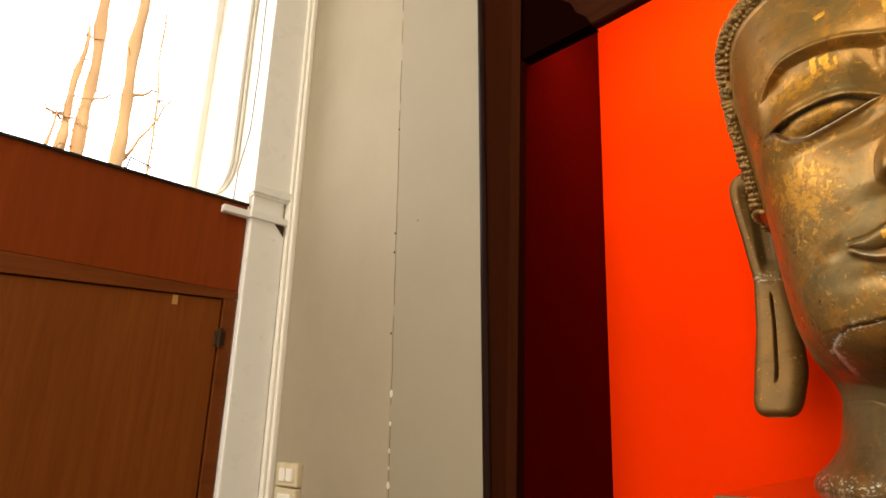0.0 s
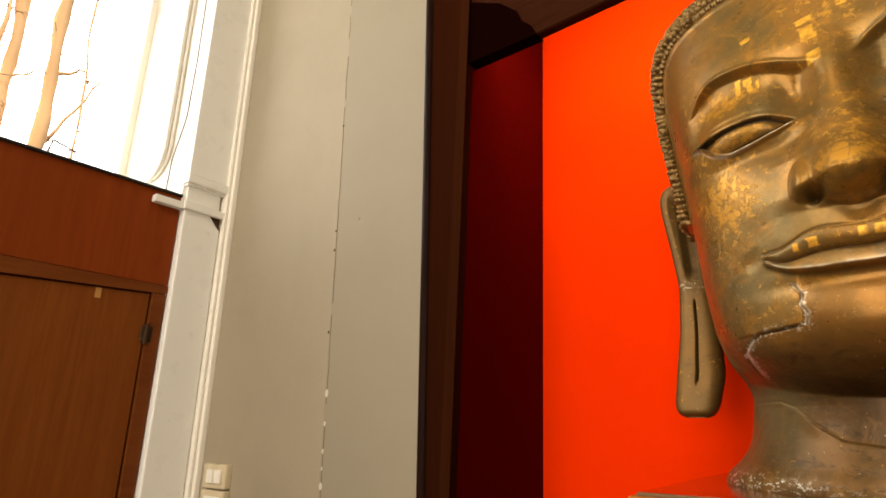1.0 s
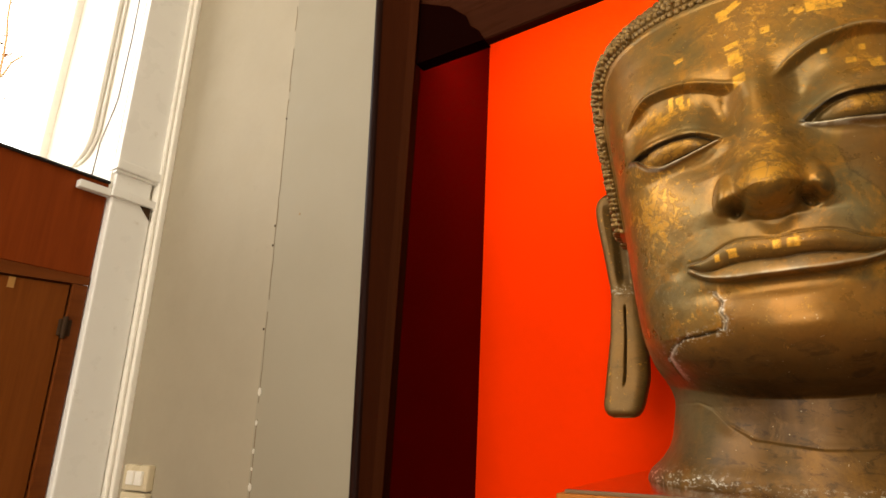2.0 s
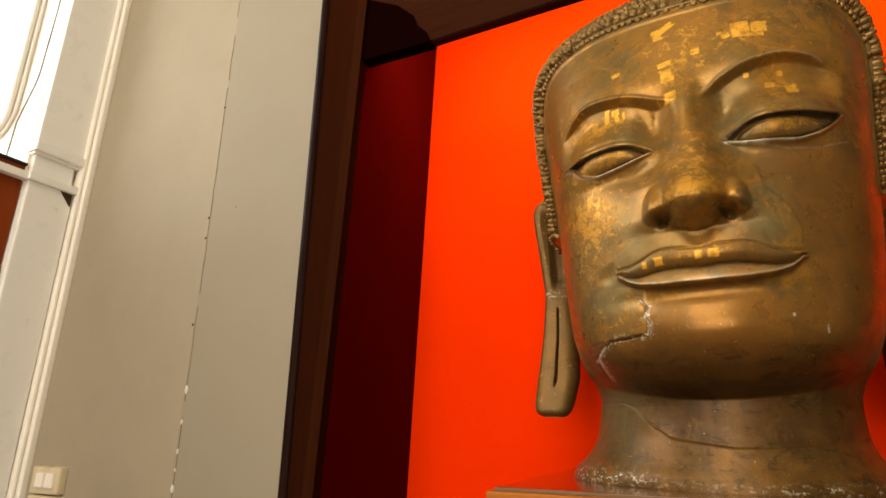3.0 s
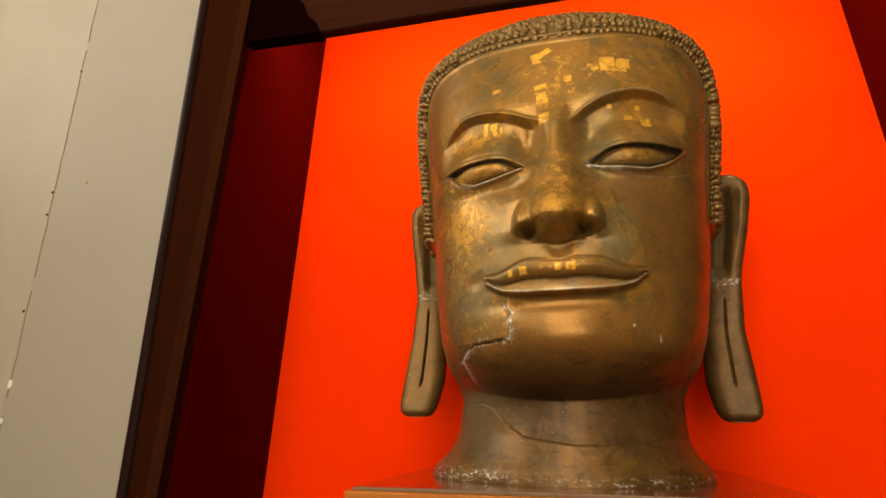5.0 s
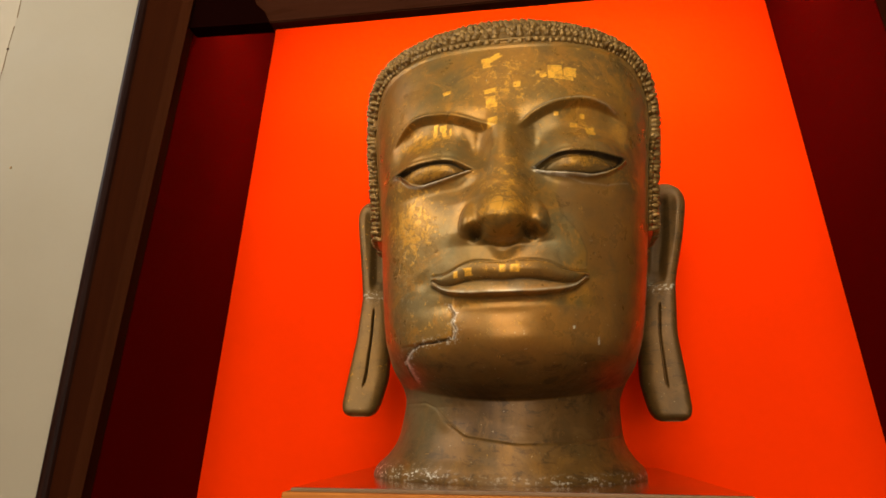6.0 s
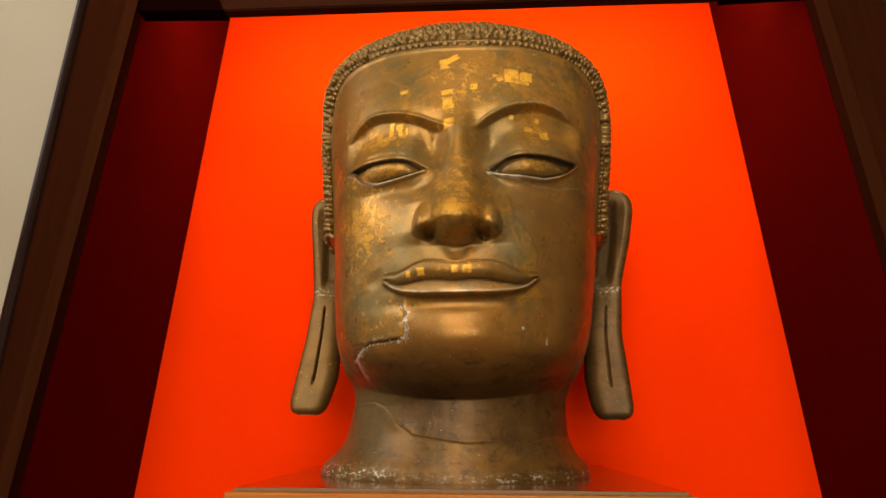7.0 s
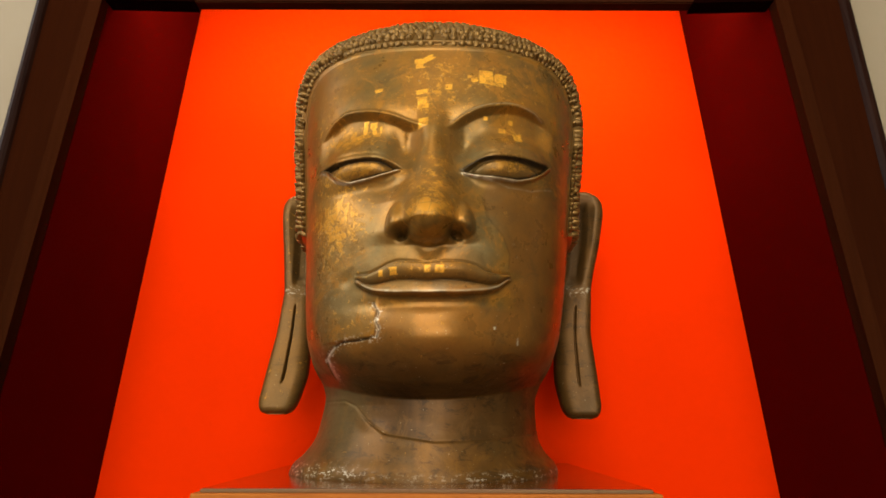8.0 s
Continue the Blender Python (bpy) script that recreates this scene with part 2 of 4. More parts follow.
def box(bm, lo, hi, bevel=0.0, seg=2):
    """A box between two corners, its edges rounded by bevel."""
    made = bmesh.ops.create_cube(bm, size=1.0)["verts"]
    for v in made:
        v.co = Vector([(lo[i] + hi[i]) / 2 + v.co[i] * (hi[i] - lo[i]) for i in range(3)])
    if bevel:
        edges = {e for v in made for e in v.link_edges}
        bmesh.ops.bevel(bm, geom=list(edges), offset=bevel, segments=seg, affect="EDGES", profile=0.6)
    return bm


def boxed(lo, hi, bevel=0.0, seg=2):
    return box(bmesh.new(), lo, hi, bevel, seg)


def prism(points, axis, a, b, bm=None):
    """Extrudes a closed outline of 2D points along an axis from a to b."""
    bm = bm or bmesh.new()
    put = {0: lambda p, h: (h, p[0], p[1]), 1: lambda p, h: (p[0], h, p[1]), 2: lambda p, h: (p[0], p[1], h)}[axis]
    low = [bm.verts.new(put(p, a)) for p in points]
    top = [bm.verts.new(put(p, b)) for p in points]
    bm.faces.new(low), bm.faces.new(top[::-1])
    for i in range(len(points)):
        j = (i + 1) % len(points)
        bm.faces.new((low[i], low[j], top[j], top[i]))
    bmesh.ops.recalc_face_normals(bm, faces=bm.faces)
    return bm


def tube(bm, pts, radii, sides=8):
    """A round tube along points."""
    pts = [Vector(p) for p in pts]
    rings = []
    for i, p in enumerate(pts):
        d = (pts[min(i + 1, len(pts) - 1)] - pts[max(i - 1, 0)]).normalized()
        u = d.orthogonal().normalized() if not rings else (u0 - d * u0.dot(d)).normalized()
        u0, w = u, d.cross(u)
        r = radii[i] if isinstance(radii, (list, tuple)) else radii
        rings.append([bm.verts.new(p + (u * math.cos(k * math.tau / sides) + w * math.sin(k * math.tau / sides)) * r) for k in range(sides)])
    for a, b in zip(rings, rings[1:]):
        for k in range(sides):
            bm.faces.new((a[k], a[(k + 1) % sides], b[(k + 1) % sides], b[k]))
    bm.faces.new(rings[0][::-1]), bm.faces.new(rings[-1])
    return bm


# ---------------------------------------------------------------- the room
def side_x(z, y=YF):
    """Half width of the niche, which narrows towards its top."""
    return 0.801 - 0.050 * (z - 1.6) + 0.018 * (y - YF) / (YB - YF)


def build_room():
    solid("floor", boxed((XD - 0.2, YK - 0.2, -0.12), (XR + 0.2, YF + 0.6, 0)), M_FLOOR, "dark brown wooden board floor", "floor", "structure")
    solid("ceiling", boxed((XD - 0.2, YK - 0.2, ZC), (XR + 0.2, YF + 0.6, ZC + 0.12)), M_CEIL, "plain off-white plaster ceiling", "ceiling", "structure")
    # wall with the niche: two sides and the part above
    bm = bmesh.new()
    box(bm, (XD - 0.2, YF, 0), (-FX + 0.04, YF + 0.14, ZC))
    box(bm, (FX - 0.04, YF, 0), (XR + 0.2, YF + 0.14, ZC))
    box(bm, (-FX + 0.04, YF, 2.93), (FX - 0.04, YF + 0.14, ZC))
    north = solid("wall_north", bm, M_WALL, "cream painted plaster wall with a cracked board joint", "wall", "structure")
    # opposite wall, and the unseen wall behind with openings for the added lamps
    solid("wall_east", boxed((XR, YK, 0), (XR + 0.2, YF, ZC)), M_WALL, "plain cream plaster wall", "wall", "structure")
    bm = bmesh.new()
    box(bm, (XD, YK - 0.2, 0), (-1.75, YK, ZC))
    box(bm, (1.55, YK - 0.2, 0), (XR, YK, ZC))
    box(bm, (-1.75, YK - 0.2, 0), (1.55, YK, 0.95))
    box(bm, (-1.75, YK - 0.2, 2.65), (1.55, YK, 3.15))
    box(bm, (-1.75, YK - 0.2, 4.55), (1.55, YK, ZC))
    solid("wall_south", bm, M_WALL, "unseen cream plaster wall with two openings added for fill lamps", "wall", "structure")
    # wall with the partition: below, above and beside the window
    bm = bmesh.new()
    box(bm, (XD - 0.6, WY1, WZ0 - 0.03), (XD, YF, ZC))
    box(bm, (XD - 0.6, YK, WZ0 - 0.03), (XD, WY0, ZC))
    box(bm, (XD - 0.6, WY0, WZ1), (XD, WY1, ZC))
    solid("wall_west", bm, M_TRIM, "white painted wall round a high window", "wall", "structure")
    return north


def build_niche():
    niche = empty("niche", (0, YB, 0), "tall wall niche with scarlet back, maroon sides and dark wooden frame", "niche", "structure")
    z1 = 2.95

    def p(name, bm, m, label=""):
        for v in bm.verts:
            v.co.y -= YB
        return part(name, bm, m, niche, label)

    bm = bmesh.new()
    box(bm, (-0.98, YB, 0), (0.98, YB + 0.05, z1))
    p("back_panel", bm, M_RED, "bright scarlet painted back panel")
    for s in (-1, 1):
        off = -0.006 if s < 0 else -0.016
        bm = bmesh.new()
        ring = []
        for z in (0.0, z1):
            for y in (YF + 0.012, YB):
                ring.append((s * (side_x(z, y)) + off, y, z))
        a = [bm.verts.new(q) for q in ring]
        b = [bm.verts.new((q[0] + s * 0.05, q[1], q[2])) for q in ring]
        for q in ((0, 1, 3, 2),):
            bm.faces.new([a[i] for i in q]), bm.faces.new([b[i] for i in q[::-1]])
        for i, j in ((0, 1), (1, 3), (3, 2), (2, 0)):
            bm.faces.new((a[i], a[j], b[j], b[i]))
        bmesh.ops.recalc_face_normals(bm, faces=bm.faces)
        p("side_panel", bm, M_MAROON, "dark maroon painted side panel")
        # frame board: outer edge upright, inner edge leaning with the niche
        out = s * (FX - 0.026)
        bm = bmesh.new()
        q = [(out, 0), (s * side_x(0) + off, 0), (s * side_x(z1) + off, z1), (out, z1)]
        prism(q, 1, YF - 0.016, YF + 0.012, bm)
        bmesh.ops.bevel(bm, geom=list(bm.edges), offset=0.003, segments=2, affect="EDGES")
        p("frame_board", bm, M_FRAME, "dark brown varnished frame board")
        bm = bmesh.new()
        q = [(s * (side_x(0) + 0.026) + off, 0), (s * side_x(0) + off - s * 0.002, 0), (s * side_x(z1) + off - s * 0.002, z1), (s * (side_x(z1) + 0.026) + off, z1)]
        prism(q, 1, YF - 0.0185, YF - 0.0155, bm)
        p("inner_strip", bm, M_FRAMEIN, "lighter brown inner strip of the frame")
        bm = bmesh.new()
        prism([(out + s * 0.014 * math.cos(a) - s * 0.004, YF - 0.010 + 0.016 * -math.sin(a)) for a in np.linspace(0, math.pi, 9)], 2, 0, z1, bm)
        p("moulding", bm, M_EDGE, "rounded dark edge moulding")
    # lintel with a slightly raised line at both ends
    low = 2.458
    bm = bmesh.new()
    xe = side_x(low)
    prism([(-xe - 0.01, low + 0.008), (-0.55, low), (0.54, low), (xe - 0.005, low + 0.008), (xe, z1), (-xe, z1)], 1, YF - 0.006, YF + 0.022, bm)
    bmesh.ops.bevel(bm, geom=list(bm.edges), offset=0.0025, segments=2, affect="EDGES")
    p("lintel", bm, M_LINTEL, "glossy dark brown lintel board")
    # plates added in the outline of the dark reflection at each lintel end
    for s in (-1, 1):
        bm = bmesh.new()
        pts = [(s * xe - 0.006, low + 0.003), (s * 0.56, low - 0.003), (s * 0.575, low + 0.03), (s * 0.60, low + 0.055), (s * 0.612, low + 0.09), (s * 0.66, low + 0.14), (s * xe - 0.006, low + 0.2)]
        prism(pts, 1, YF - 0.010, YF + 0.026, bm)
        p("reflection_plate", bm, M_BLACK, "black plate standing for a dark reflection on the lintel")
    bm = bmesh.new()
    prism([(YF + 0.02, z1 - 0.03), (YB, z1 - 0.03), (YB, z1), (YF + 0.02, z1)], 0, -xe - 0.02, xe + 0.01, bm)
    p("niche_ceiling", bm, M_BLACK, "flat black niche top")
    return niche


def build_partition():
    """The wooden partition with its door leaf, under the window."""
    wall = empty("wooden_partition", (XD, 0, 0), "brown veneered wooden partition with a closed door", "partition", "structure")

    def p(name, bm, m, label="", smooth=False, parent=None):
        for v in bm.verts:
            v.co.x -= XD
        return part(name, bm, m, parent or wall, label, smooth)

    top, head = 2.318, 1.965
    p("backing", boxed((XD - 0.12, YK, 0), (XD - 0.036, WY1, top - 0.004)), M_RAIL)
    p("transom_panel", boxed((XD - 0.03, YK, head + 0.028), (XD, WY1, top), 0.002), M_TRANSOM, "reddish brown veneer panel")
    def drop(y):        # the head of the door sags a little away from the post
        return head - 0.047 * (WY1 - y)

    p("rail", prism([(WY0, drop(WY0)), (WY1, drop(WY1)), (WY1, head + 0.026), (WY0, head + 0.026)], 0, XD - 0.03, XD + 0.004), M_RAIL)
    p("jamb", boxed((XD - 0.03, 0.828, 0), (XD + 0.003, WY1, head - 0.002), 0.003), M_RAIL)
    leaf = p("door_leaf", prism([(-0.04, 0.01), (0.822, 0.01), (0.822, drop(0.822) - 0.005), (-0.04, drop(-0.04) - 0.005)], 0, XD - 0.035, XD - 0.006), M_DOOR, "plain brown veneered door leaf")
    p("side_panel", boxed((XD - 0.035, YK, 0), (XD - 0.006, -0.05, drop(WY0) - 0.005), 0.003), M_DOOR)
    bm = boxed((XD - 0.008, 0.812, 1.80), (XD + 0.005, 0.846, 1.85), 0.003)
    tube(bm, [(XD + 0.006, 0.826, 1.792), (XD + 0.006, 0.826, 1.858)], 0.007, 10)
    p("hinge", bm, M_IRON, "dark iron door hinge", parent=leaf)
    p("tape", boxed((XD - 0.0062, 0.660, 1.918), (XD - 0.0045, 0.677, 1.950)), M_TAPE, "scrap of yellowed tape", parent=leaf)
    p("cap_strip", boxed((XD - 0.02, YK, top - 0.002), (XD + 0.012, WY1, top + 0.007), 0.002), M_RUBBER, "black strip along the top edge")
    return wall


def build_post():
    """The white post in the corner, with its two collars."""
    post = empty("white_post", (-1.88, 0.95, 0), "white painted corner post with two wooden collars", "post", "structure")
    x, y0, y1 = -1.879, 0.876, 1.018

    def p(name, bm, m, label=""):
        for v in bm.verts:
            v.co.x += 1.88
            v.co.y -= 0.95
        return part(name, bm, m, post, label)

    p("shaft", boxed((XD - 0.02, y0, 0), (x, y1, 2.275), 0.009, 3), M_POST)
    p("shaft", boxed((XD - 0.02, y0 - 0.002, 2.36), (x + 0.002, y1 + 0.004, ZC), 0.004), M_POST)
    p("shaft_neck", boxed((XD - 0.02, y0 + 0.006, 2.27), (x - 0.008, y1 - 0.012, 2.37), 0.003), M_POST)
    p("collar", boxed((XD - 0.02, y0 - 0.008, 2.368), (x + 0.016, y1 + 0.008, 2.402), 0.005), M_POST)
    bm = boxed((XD - 0.02, y0 - 0.006, 2.268), (x + 0.014, y1 + 0.006, 2.296), 0.004)
    p("collar", bm, M_POST)
    p("bracket", boxed((XD + 0.004, 0.772, 2.266), (x + 0.006, y0 - 0.004, 2.292), 0.004), M_POST, "white stub of a rail")
    p("wedge", prism([(y1 - 0.045, 2.267), (y1 - 0.008, 2.267), (y1 - 0.008, 2.225)], 0, x - 0.004, x + 0.004), M_IRON, "small dark triangle under the collar")
    p("bead", boxed((XD, y1 + 0.001, 0), (x + 0.017, y1 + 0.012, ZC), 0.004), M_TRIM)
    p("corner_strip", boxed((XD, y1 + 0.013, 0), (-1.846, YF + 0.002, ZC), 0.005), M_TRIM)
    return post


def build_switch():
    sw = empty("light_switch", (-1.73, YF, 1.37), "yellowed ivory wall switch plate with three rockers", "switch")

    def p(name, bm, m, parent=None, label=""):
        for v in bm.verts:
            v.co.x += 1.73
            v.co.y -= YF
            v.co.z -= 1.37
        return part(name, bm, m, parent or sw, label)

    for z0, z1, rockers in ((1.295, 1.357, ((-1.768, -1.690),)), (1.361, 1.432, ((-1.768, -1.733), (-1.725, -1.690)))):
        plate = p("plate", boxed((-1.80, YF - 0.022, z0), (-1.672, YF + 0.002, z1), 0.006), M_SWITCH)
        for a, b in rockers:
            p("rocker", boxed((a, YF - 0.031, z0 + 0.016), (b, YF - 0.02, z1 - 0.016), 0.004), M_TRIM, plate, "pale switch rocker")
    return sw


def build_window():
    win = empty("window_1", (XD - 0.3, 0, WZ0), "high open window with white painted reveal", "window", "structure")

    def p(name, bm, m, label="", smooth=False):
        for v in bm.verts:
            v.co.x -= XD - 0.3
            v.co.z -= WZ0
        return part(name, bm, m, win, label, smooth)

    x = XD - 0.55
    p("window_frame", boxed((x - 0.05, WY1 - 0.03, WZ0), (x, WY1 + 0.001, WZ1 - 0.051), 0.006), M_TRIM)
    p("window_frame", boxed((x - 0.09, WY0, WZ0 - 0.06), (x, WY1, WZ0), 0.006), M_TRIM)
    p("window_frame", boxed((x - 0.05, WY0, WZ1 - 0.05), (x, WY1, WZ1 + 0.001), 0.006), M_TRIM)
    p("window_sill", boxed((XD - 0.6, WY0, WZ0 - 0.04), (XD - 0.022, WY1, WZ0 - 0.012), 0.004), M_TRIM)
    return win


def build_cables():
    """Two white conduits on the reveal that bend outwards at the bottom, and a loose grey cable."""
    for x0, r in ((-2.085, 0.009), (-2.045, 0.006)):
        pts = [(x0 + 0.004 * math.sin(i * 0.7), 0.872 - r, 3.95 - i * 0.115) for i in range(13)]
        low = pts[-1]
        pts += [(low[0] - 0.11 * (1 - math.cos(a)), low[1], low[2] - 0.115 * math.sin(a)) for a in np.linspace(0.2, math.pi / 2, 7)]
        solid("cable", tube(bmesh.new(), pts, r, 8), M_CABLE, "white cable clipped along the window reveal", "cable", smooth=True)
    keys = ((-1.955, 3.95), (-1.955, 3.25), (-1.945, 2.92), (-1.955, 2.65), (-2.02, 2.50), (-2.03, 2.335))
    pts = [(float(np.interp(z, [k[1] for k in keys[::-1]], [k[0] for k in keys[::-1]])), 0.866, z) for z in np.linspace(3.95, 2.335, 40)]
    solid("cable", tube(bmesh.new(), pts, 0.0028, 8), M_GREYCABLE, "thin grey cable hanging beside the post", "cable", smooth=True)


def build_seam():
    """The open joint between two wall boards, with dabs of filler."""
    bm = bmesh.new()
    rng = random.Random(4)
    z, x = 0.0, -1.252
    top = ZC
    left, right = [], []
    while z < top:
        xx = -1.252 - 0.0135 * (z - 1.4) / 1.5 + rng.uniform(-0.0016, 0.0016)
        w = rng.choice((0.0003, 0.0004, 0.0006, 0.0010))
        left.append((xx - w, z)), right.append((xx + w, z))
        z += rng.uniform(0.02, 0.06)
    for i in range(len(left) - 1):
        if rng.random() < 0.22:
            continue
        q = [left[i], right[i], right[i + 1], left[i + 1]]
        prism(q, 1, YF - 0.0012, YF + 0.001, bm)
    solid("board_joint", bm, M_JOINT, "thin dark open joint between wall boards", "crack", "structure")
    for z, r in ((1.397, 0.010), (1.483, 0.007), (1.553, 0.007), (1.632, 0.011), (1.44, 0.005)):
        bm = bmesh.new()
        bmesh.ops.create_icosphere(bm, subdivisions=3, radius=1)
        for v in bm.verts:
            k = 1 + 0.3 * noise.noise(v.co * 2.2 + Vector((z * 9, 0, 0)))
            v.co = Vector((-1.254 + v.co.x * r * 0.55 * k, YF - 0.0005 + v.co.y * 0.003, z + v.co.z * r * k))
        solid("filler_dab", bm, M_FILLER, "dab of white filler over the wall joint", "filler", group="filler dabs on the joint", smooth=True)


def build_nails():
    for dz, dx in ((2.043, 0.0), (2.103, 0.001), (2.457, 0.002), (1.80, -0.001), (2.12, 0.10)):
        bm = bmesh.new()
        bmesh.ops.create_uvsphere(bm, u_segments=10, v_segments=6, radius=1)
        for v in bm.verts:
            v.co = Vector((-1.264 + dx + v.co.x * 0.0032, YF - 0.0008 + v.co.y * 0.0018, dz + v.co.z * 0.0036))
        solid("nail_head", bm, M_IRON if dx < 0.05 else M_NAIL, "small rusty nail head in the wall joint" if dx < 0.05 else "faint rusty nail head in the wall", "nail", group="nail heads in the wall", smooth=True)


def build_wire():
    pts = [(XD + 0.002, 0.455, WZ0 + 0.005), (XD, 0.462, WZ0 + 0.045), (XD - 0.01, 0.50, WZ0 + 0.042), (XD - 0.012, 0.53, WZ0 + 0.036)]
    solid("bent_wire", tube(bmesh.new(), pts, 0.0028, 6), M_IRON, "short bent dark wire standing on the partition", "wire", smooth=True)


def build_outside():
    solid("backdrop", boxed((-9.2, -9, -2), (-9.1, 12, 14)), M_SKY, "blinding white hazy sky outside the window", "sky", "structure")
    rng = random.Random(7)

    def tree(y0, lean, x, r, top, tag, arms=()):
        t = empty("tree", (x, y0, 0), tag, "tree", group="bare trees outside the window")
        n = 40
        pts = [(0.02 * math.sin(i * 1.7), lean * (top * i / n - 3.7) + 0.012 * math.sin(i * 0.9 + y0 * 7), top * i / n) for i in range(n + 1)]
        bm = tube(bmesh.new(), pts, [r * (1 - 0.7 * (i / n) ** 5) * (1 + 0.16 * math.sin(i * 2.3 + y0) + 0.12 * math.sin(i * 5.1)) for i in range(n + 1)], 12)
        part("trunk", bm, M_BARK, t, "", True)
        for a, b, thick in arms:
            a, b = Vector((0, a[0] - y0, a[1])), Vector((0.05, b[0] - y0, b[1]))
            line = [a.lerp(b, q / 6) + Vector((0, 0.012 * math.sin(q * 2.1), 0.015 * math.sin(q * 1.7))) for q in range(7)]
            part("branch", tube(bmesh.new(), line, [thick * (1 - 0.09 * q) for q in range(7)], 6), M_BARK, t, "", True)
        for i in range(16):
            a = Vector(pts[min(int(n * rng.uniform(3.7, 5.6) / top), n - 1)])
            side = rng.choice((-1, 1, 1))
            d = Vector((rng.uniform(-0.1, 0.1), side * rng.uniform(0.08, 0.26), rng.uniform(-0.12, 0.12)))
            b = [a, a + d * 0.35, a + d * 0.7 + Vector((0, 0, 0.03)), a + d + Vector((0, 0.02, -0.03))]
            part("twig", tube(bmesh.new(), b, [0.007, 0.005, 0.004, 0.002], 5), M_TWIG, t, "", True)

    tree(1.150, -0.02, -5.3, 0.052, 8.0, "slender bare tan tree trunk outside the window", (((1.15, 4.43), (1.36, 4.57), 0.020), ((1.20, 3.80), (1.51, 4.55), 0.016)))
    tree(0.855, -0.025, -5.3, 0.048, 8.0, "slender bare tan tree trunk outside the window", (((0.85, 4.25), (1.05, 4.40), 0.012),))
    tree(0.711, 0.022, -5.3, 0.042, 5.0, "bare tan trunk with a broken top outside the window")
    tree(0.638, 0.0, -5.3, 0.022, 4.15, "thin bare tan sapling outside the window")
    tree(1.46, -0.06, -5.4, 0.011, 7.0, "very thin bare sapling outside the window")


# ---------------------------------------------------------------- plinth and head
HX, HY = -0.017, 1.20     # axis of the head


M_LIP = paint("worn_edge", (0.17, 0.10, 0.05), 0.6, (0.05, 0.025, 0.012), 0.6, spec=0.05)


def build_plinth():
    pl = empty("plinth", (-0.02, 1.15, 0), "polished red-brown wooden plinth inside the niche", "plinth")

    def p(name, bm, m, label=""):
        for v in bm.verts:
            v.co.x += 0.02
            v.co.y -= 1.15
        return part(name, bm, m, pl, label)

    p("front_lip", boxed((-0.351, 0.8805, PT - 0.0055), (0.306, 0.8848, PT - 0.0005), 0.0015), M_LIP, "worn tan front edge")
    x0, x1, y0, y1 = -0.350, 0.305, 0.885, YB - 0.004
    p("top_board", boxed((x0, y0, PT - 0.005), (x1, y1, PT), 0.001), M_PLINTH, "mirror-polished dark top board")
    p("edge_board", boxed((x0 - 0.012, y0 - 0.012, PT - 0.055), (x1 + 0.012, y1, PT - 0.0055), 0.003), M_PLINTHEDGE, "worn orange-brown edge board")
    p("body", boxed((x0 + 0.02, y0 + 0.02, 0), (x1 - 0.02, y1, PT - 0.0555), 0.004), M_PLINTH)
    return pl


def smooth01(a, b, x):
    t = np.clip((x - a) / (b - a), 0, 1)
    return t * t * (3 - 2 * t)


def bell(x, w):
    return np.exp(-(x / w) ** 2)


def curve(z, xs, ys):
    """A smooth line through the given values."""
    xs, ys = np.array(xs, float), np.array(ys, float)
    m = np.gradient(ys, xs)
    d = np.diff(ys) / np.diff(xs)
    m[1:-1] = np.where(d[:-1] * d[1:] <= 0, 0, 2 * d[:-1] * d[1:] / (d[:-1] + d[1:] + 1e-12))
    i = np.clip(np.searchsorted(xs, z) - 1, 0, len(xs) - 2)
    h = xs[i + 1] - xs[i]
    t = np.clip((z - xs[i]) / h, 0, 1)
    return (1 + 2 * t) * (1 - t) ** 2 * ys[i] + t * (1 - t) ** 2 * h * m[i] + t * t * (3 - 2 * t) * ys[i + 1] + t * t * (t - 1) * h * m[i + 1]


def head_width(z):
    w = curve(z, [-0.02, 0.0, 0.014, 0.036, 0.06, 0.08, 0.135, 0.152, 0.2, 0.256, 0.375, 0.5, 0.636, 0.70, 0.76],
                  [0.258, 0.262, 0.258, 0.237, 0.222, 0.217, 0.212, 0.216, 0.238, 0.254, 0.267, 0.277, 0.293, 0.299, 0.301])
    t = np.clip((z - 0.76) / 0.196, 0, 1)
    return np.where(z > 0.76, 0.301 * np.sqrt(np.maximum(1 - t ** 2.12, 0)), w)


def head_front(z):
    w = curve(z, [-0.02, 0.0, 0.014, 0.036, 0.056, 0.074, 0.10, 0.128, 0.140, 0.155, 0.18, 0.22, 0.30, 0.40, 0.52, 0.62, 0.70, 0.76],
                  [0.240, 0.244, 0.242, 0.234, 0.229, 0.222, 0.215, 0.213, 0.236, 0.272, 0.298, 0.313, 0.318, 0.322, 0.320, 0.322, 0.312, 0.300])
    t = np.clip((z - 0.76) / 0.196, 0, 1)
    return np.where(z > 0.76, 0.300 * np.sqrt(np.maximum(1 - t ** 1.35, 0)), w)


def head_axis(z):
    return np.interp(z, [0, 0.15, 0.4, 0.7, 0.80, 0.95], [-0.019, -0.006, 0.004, 0.008, 0.005, -0.001])


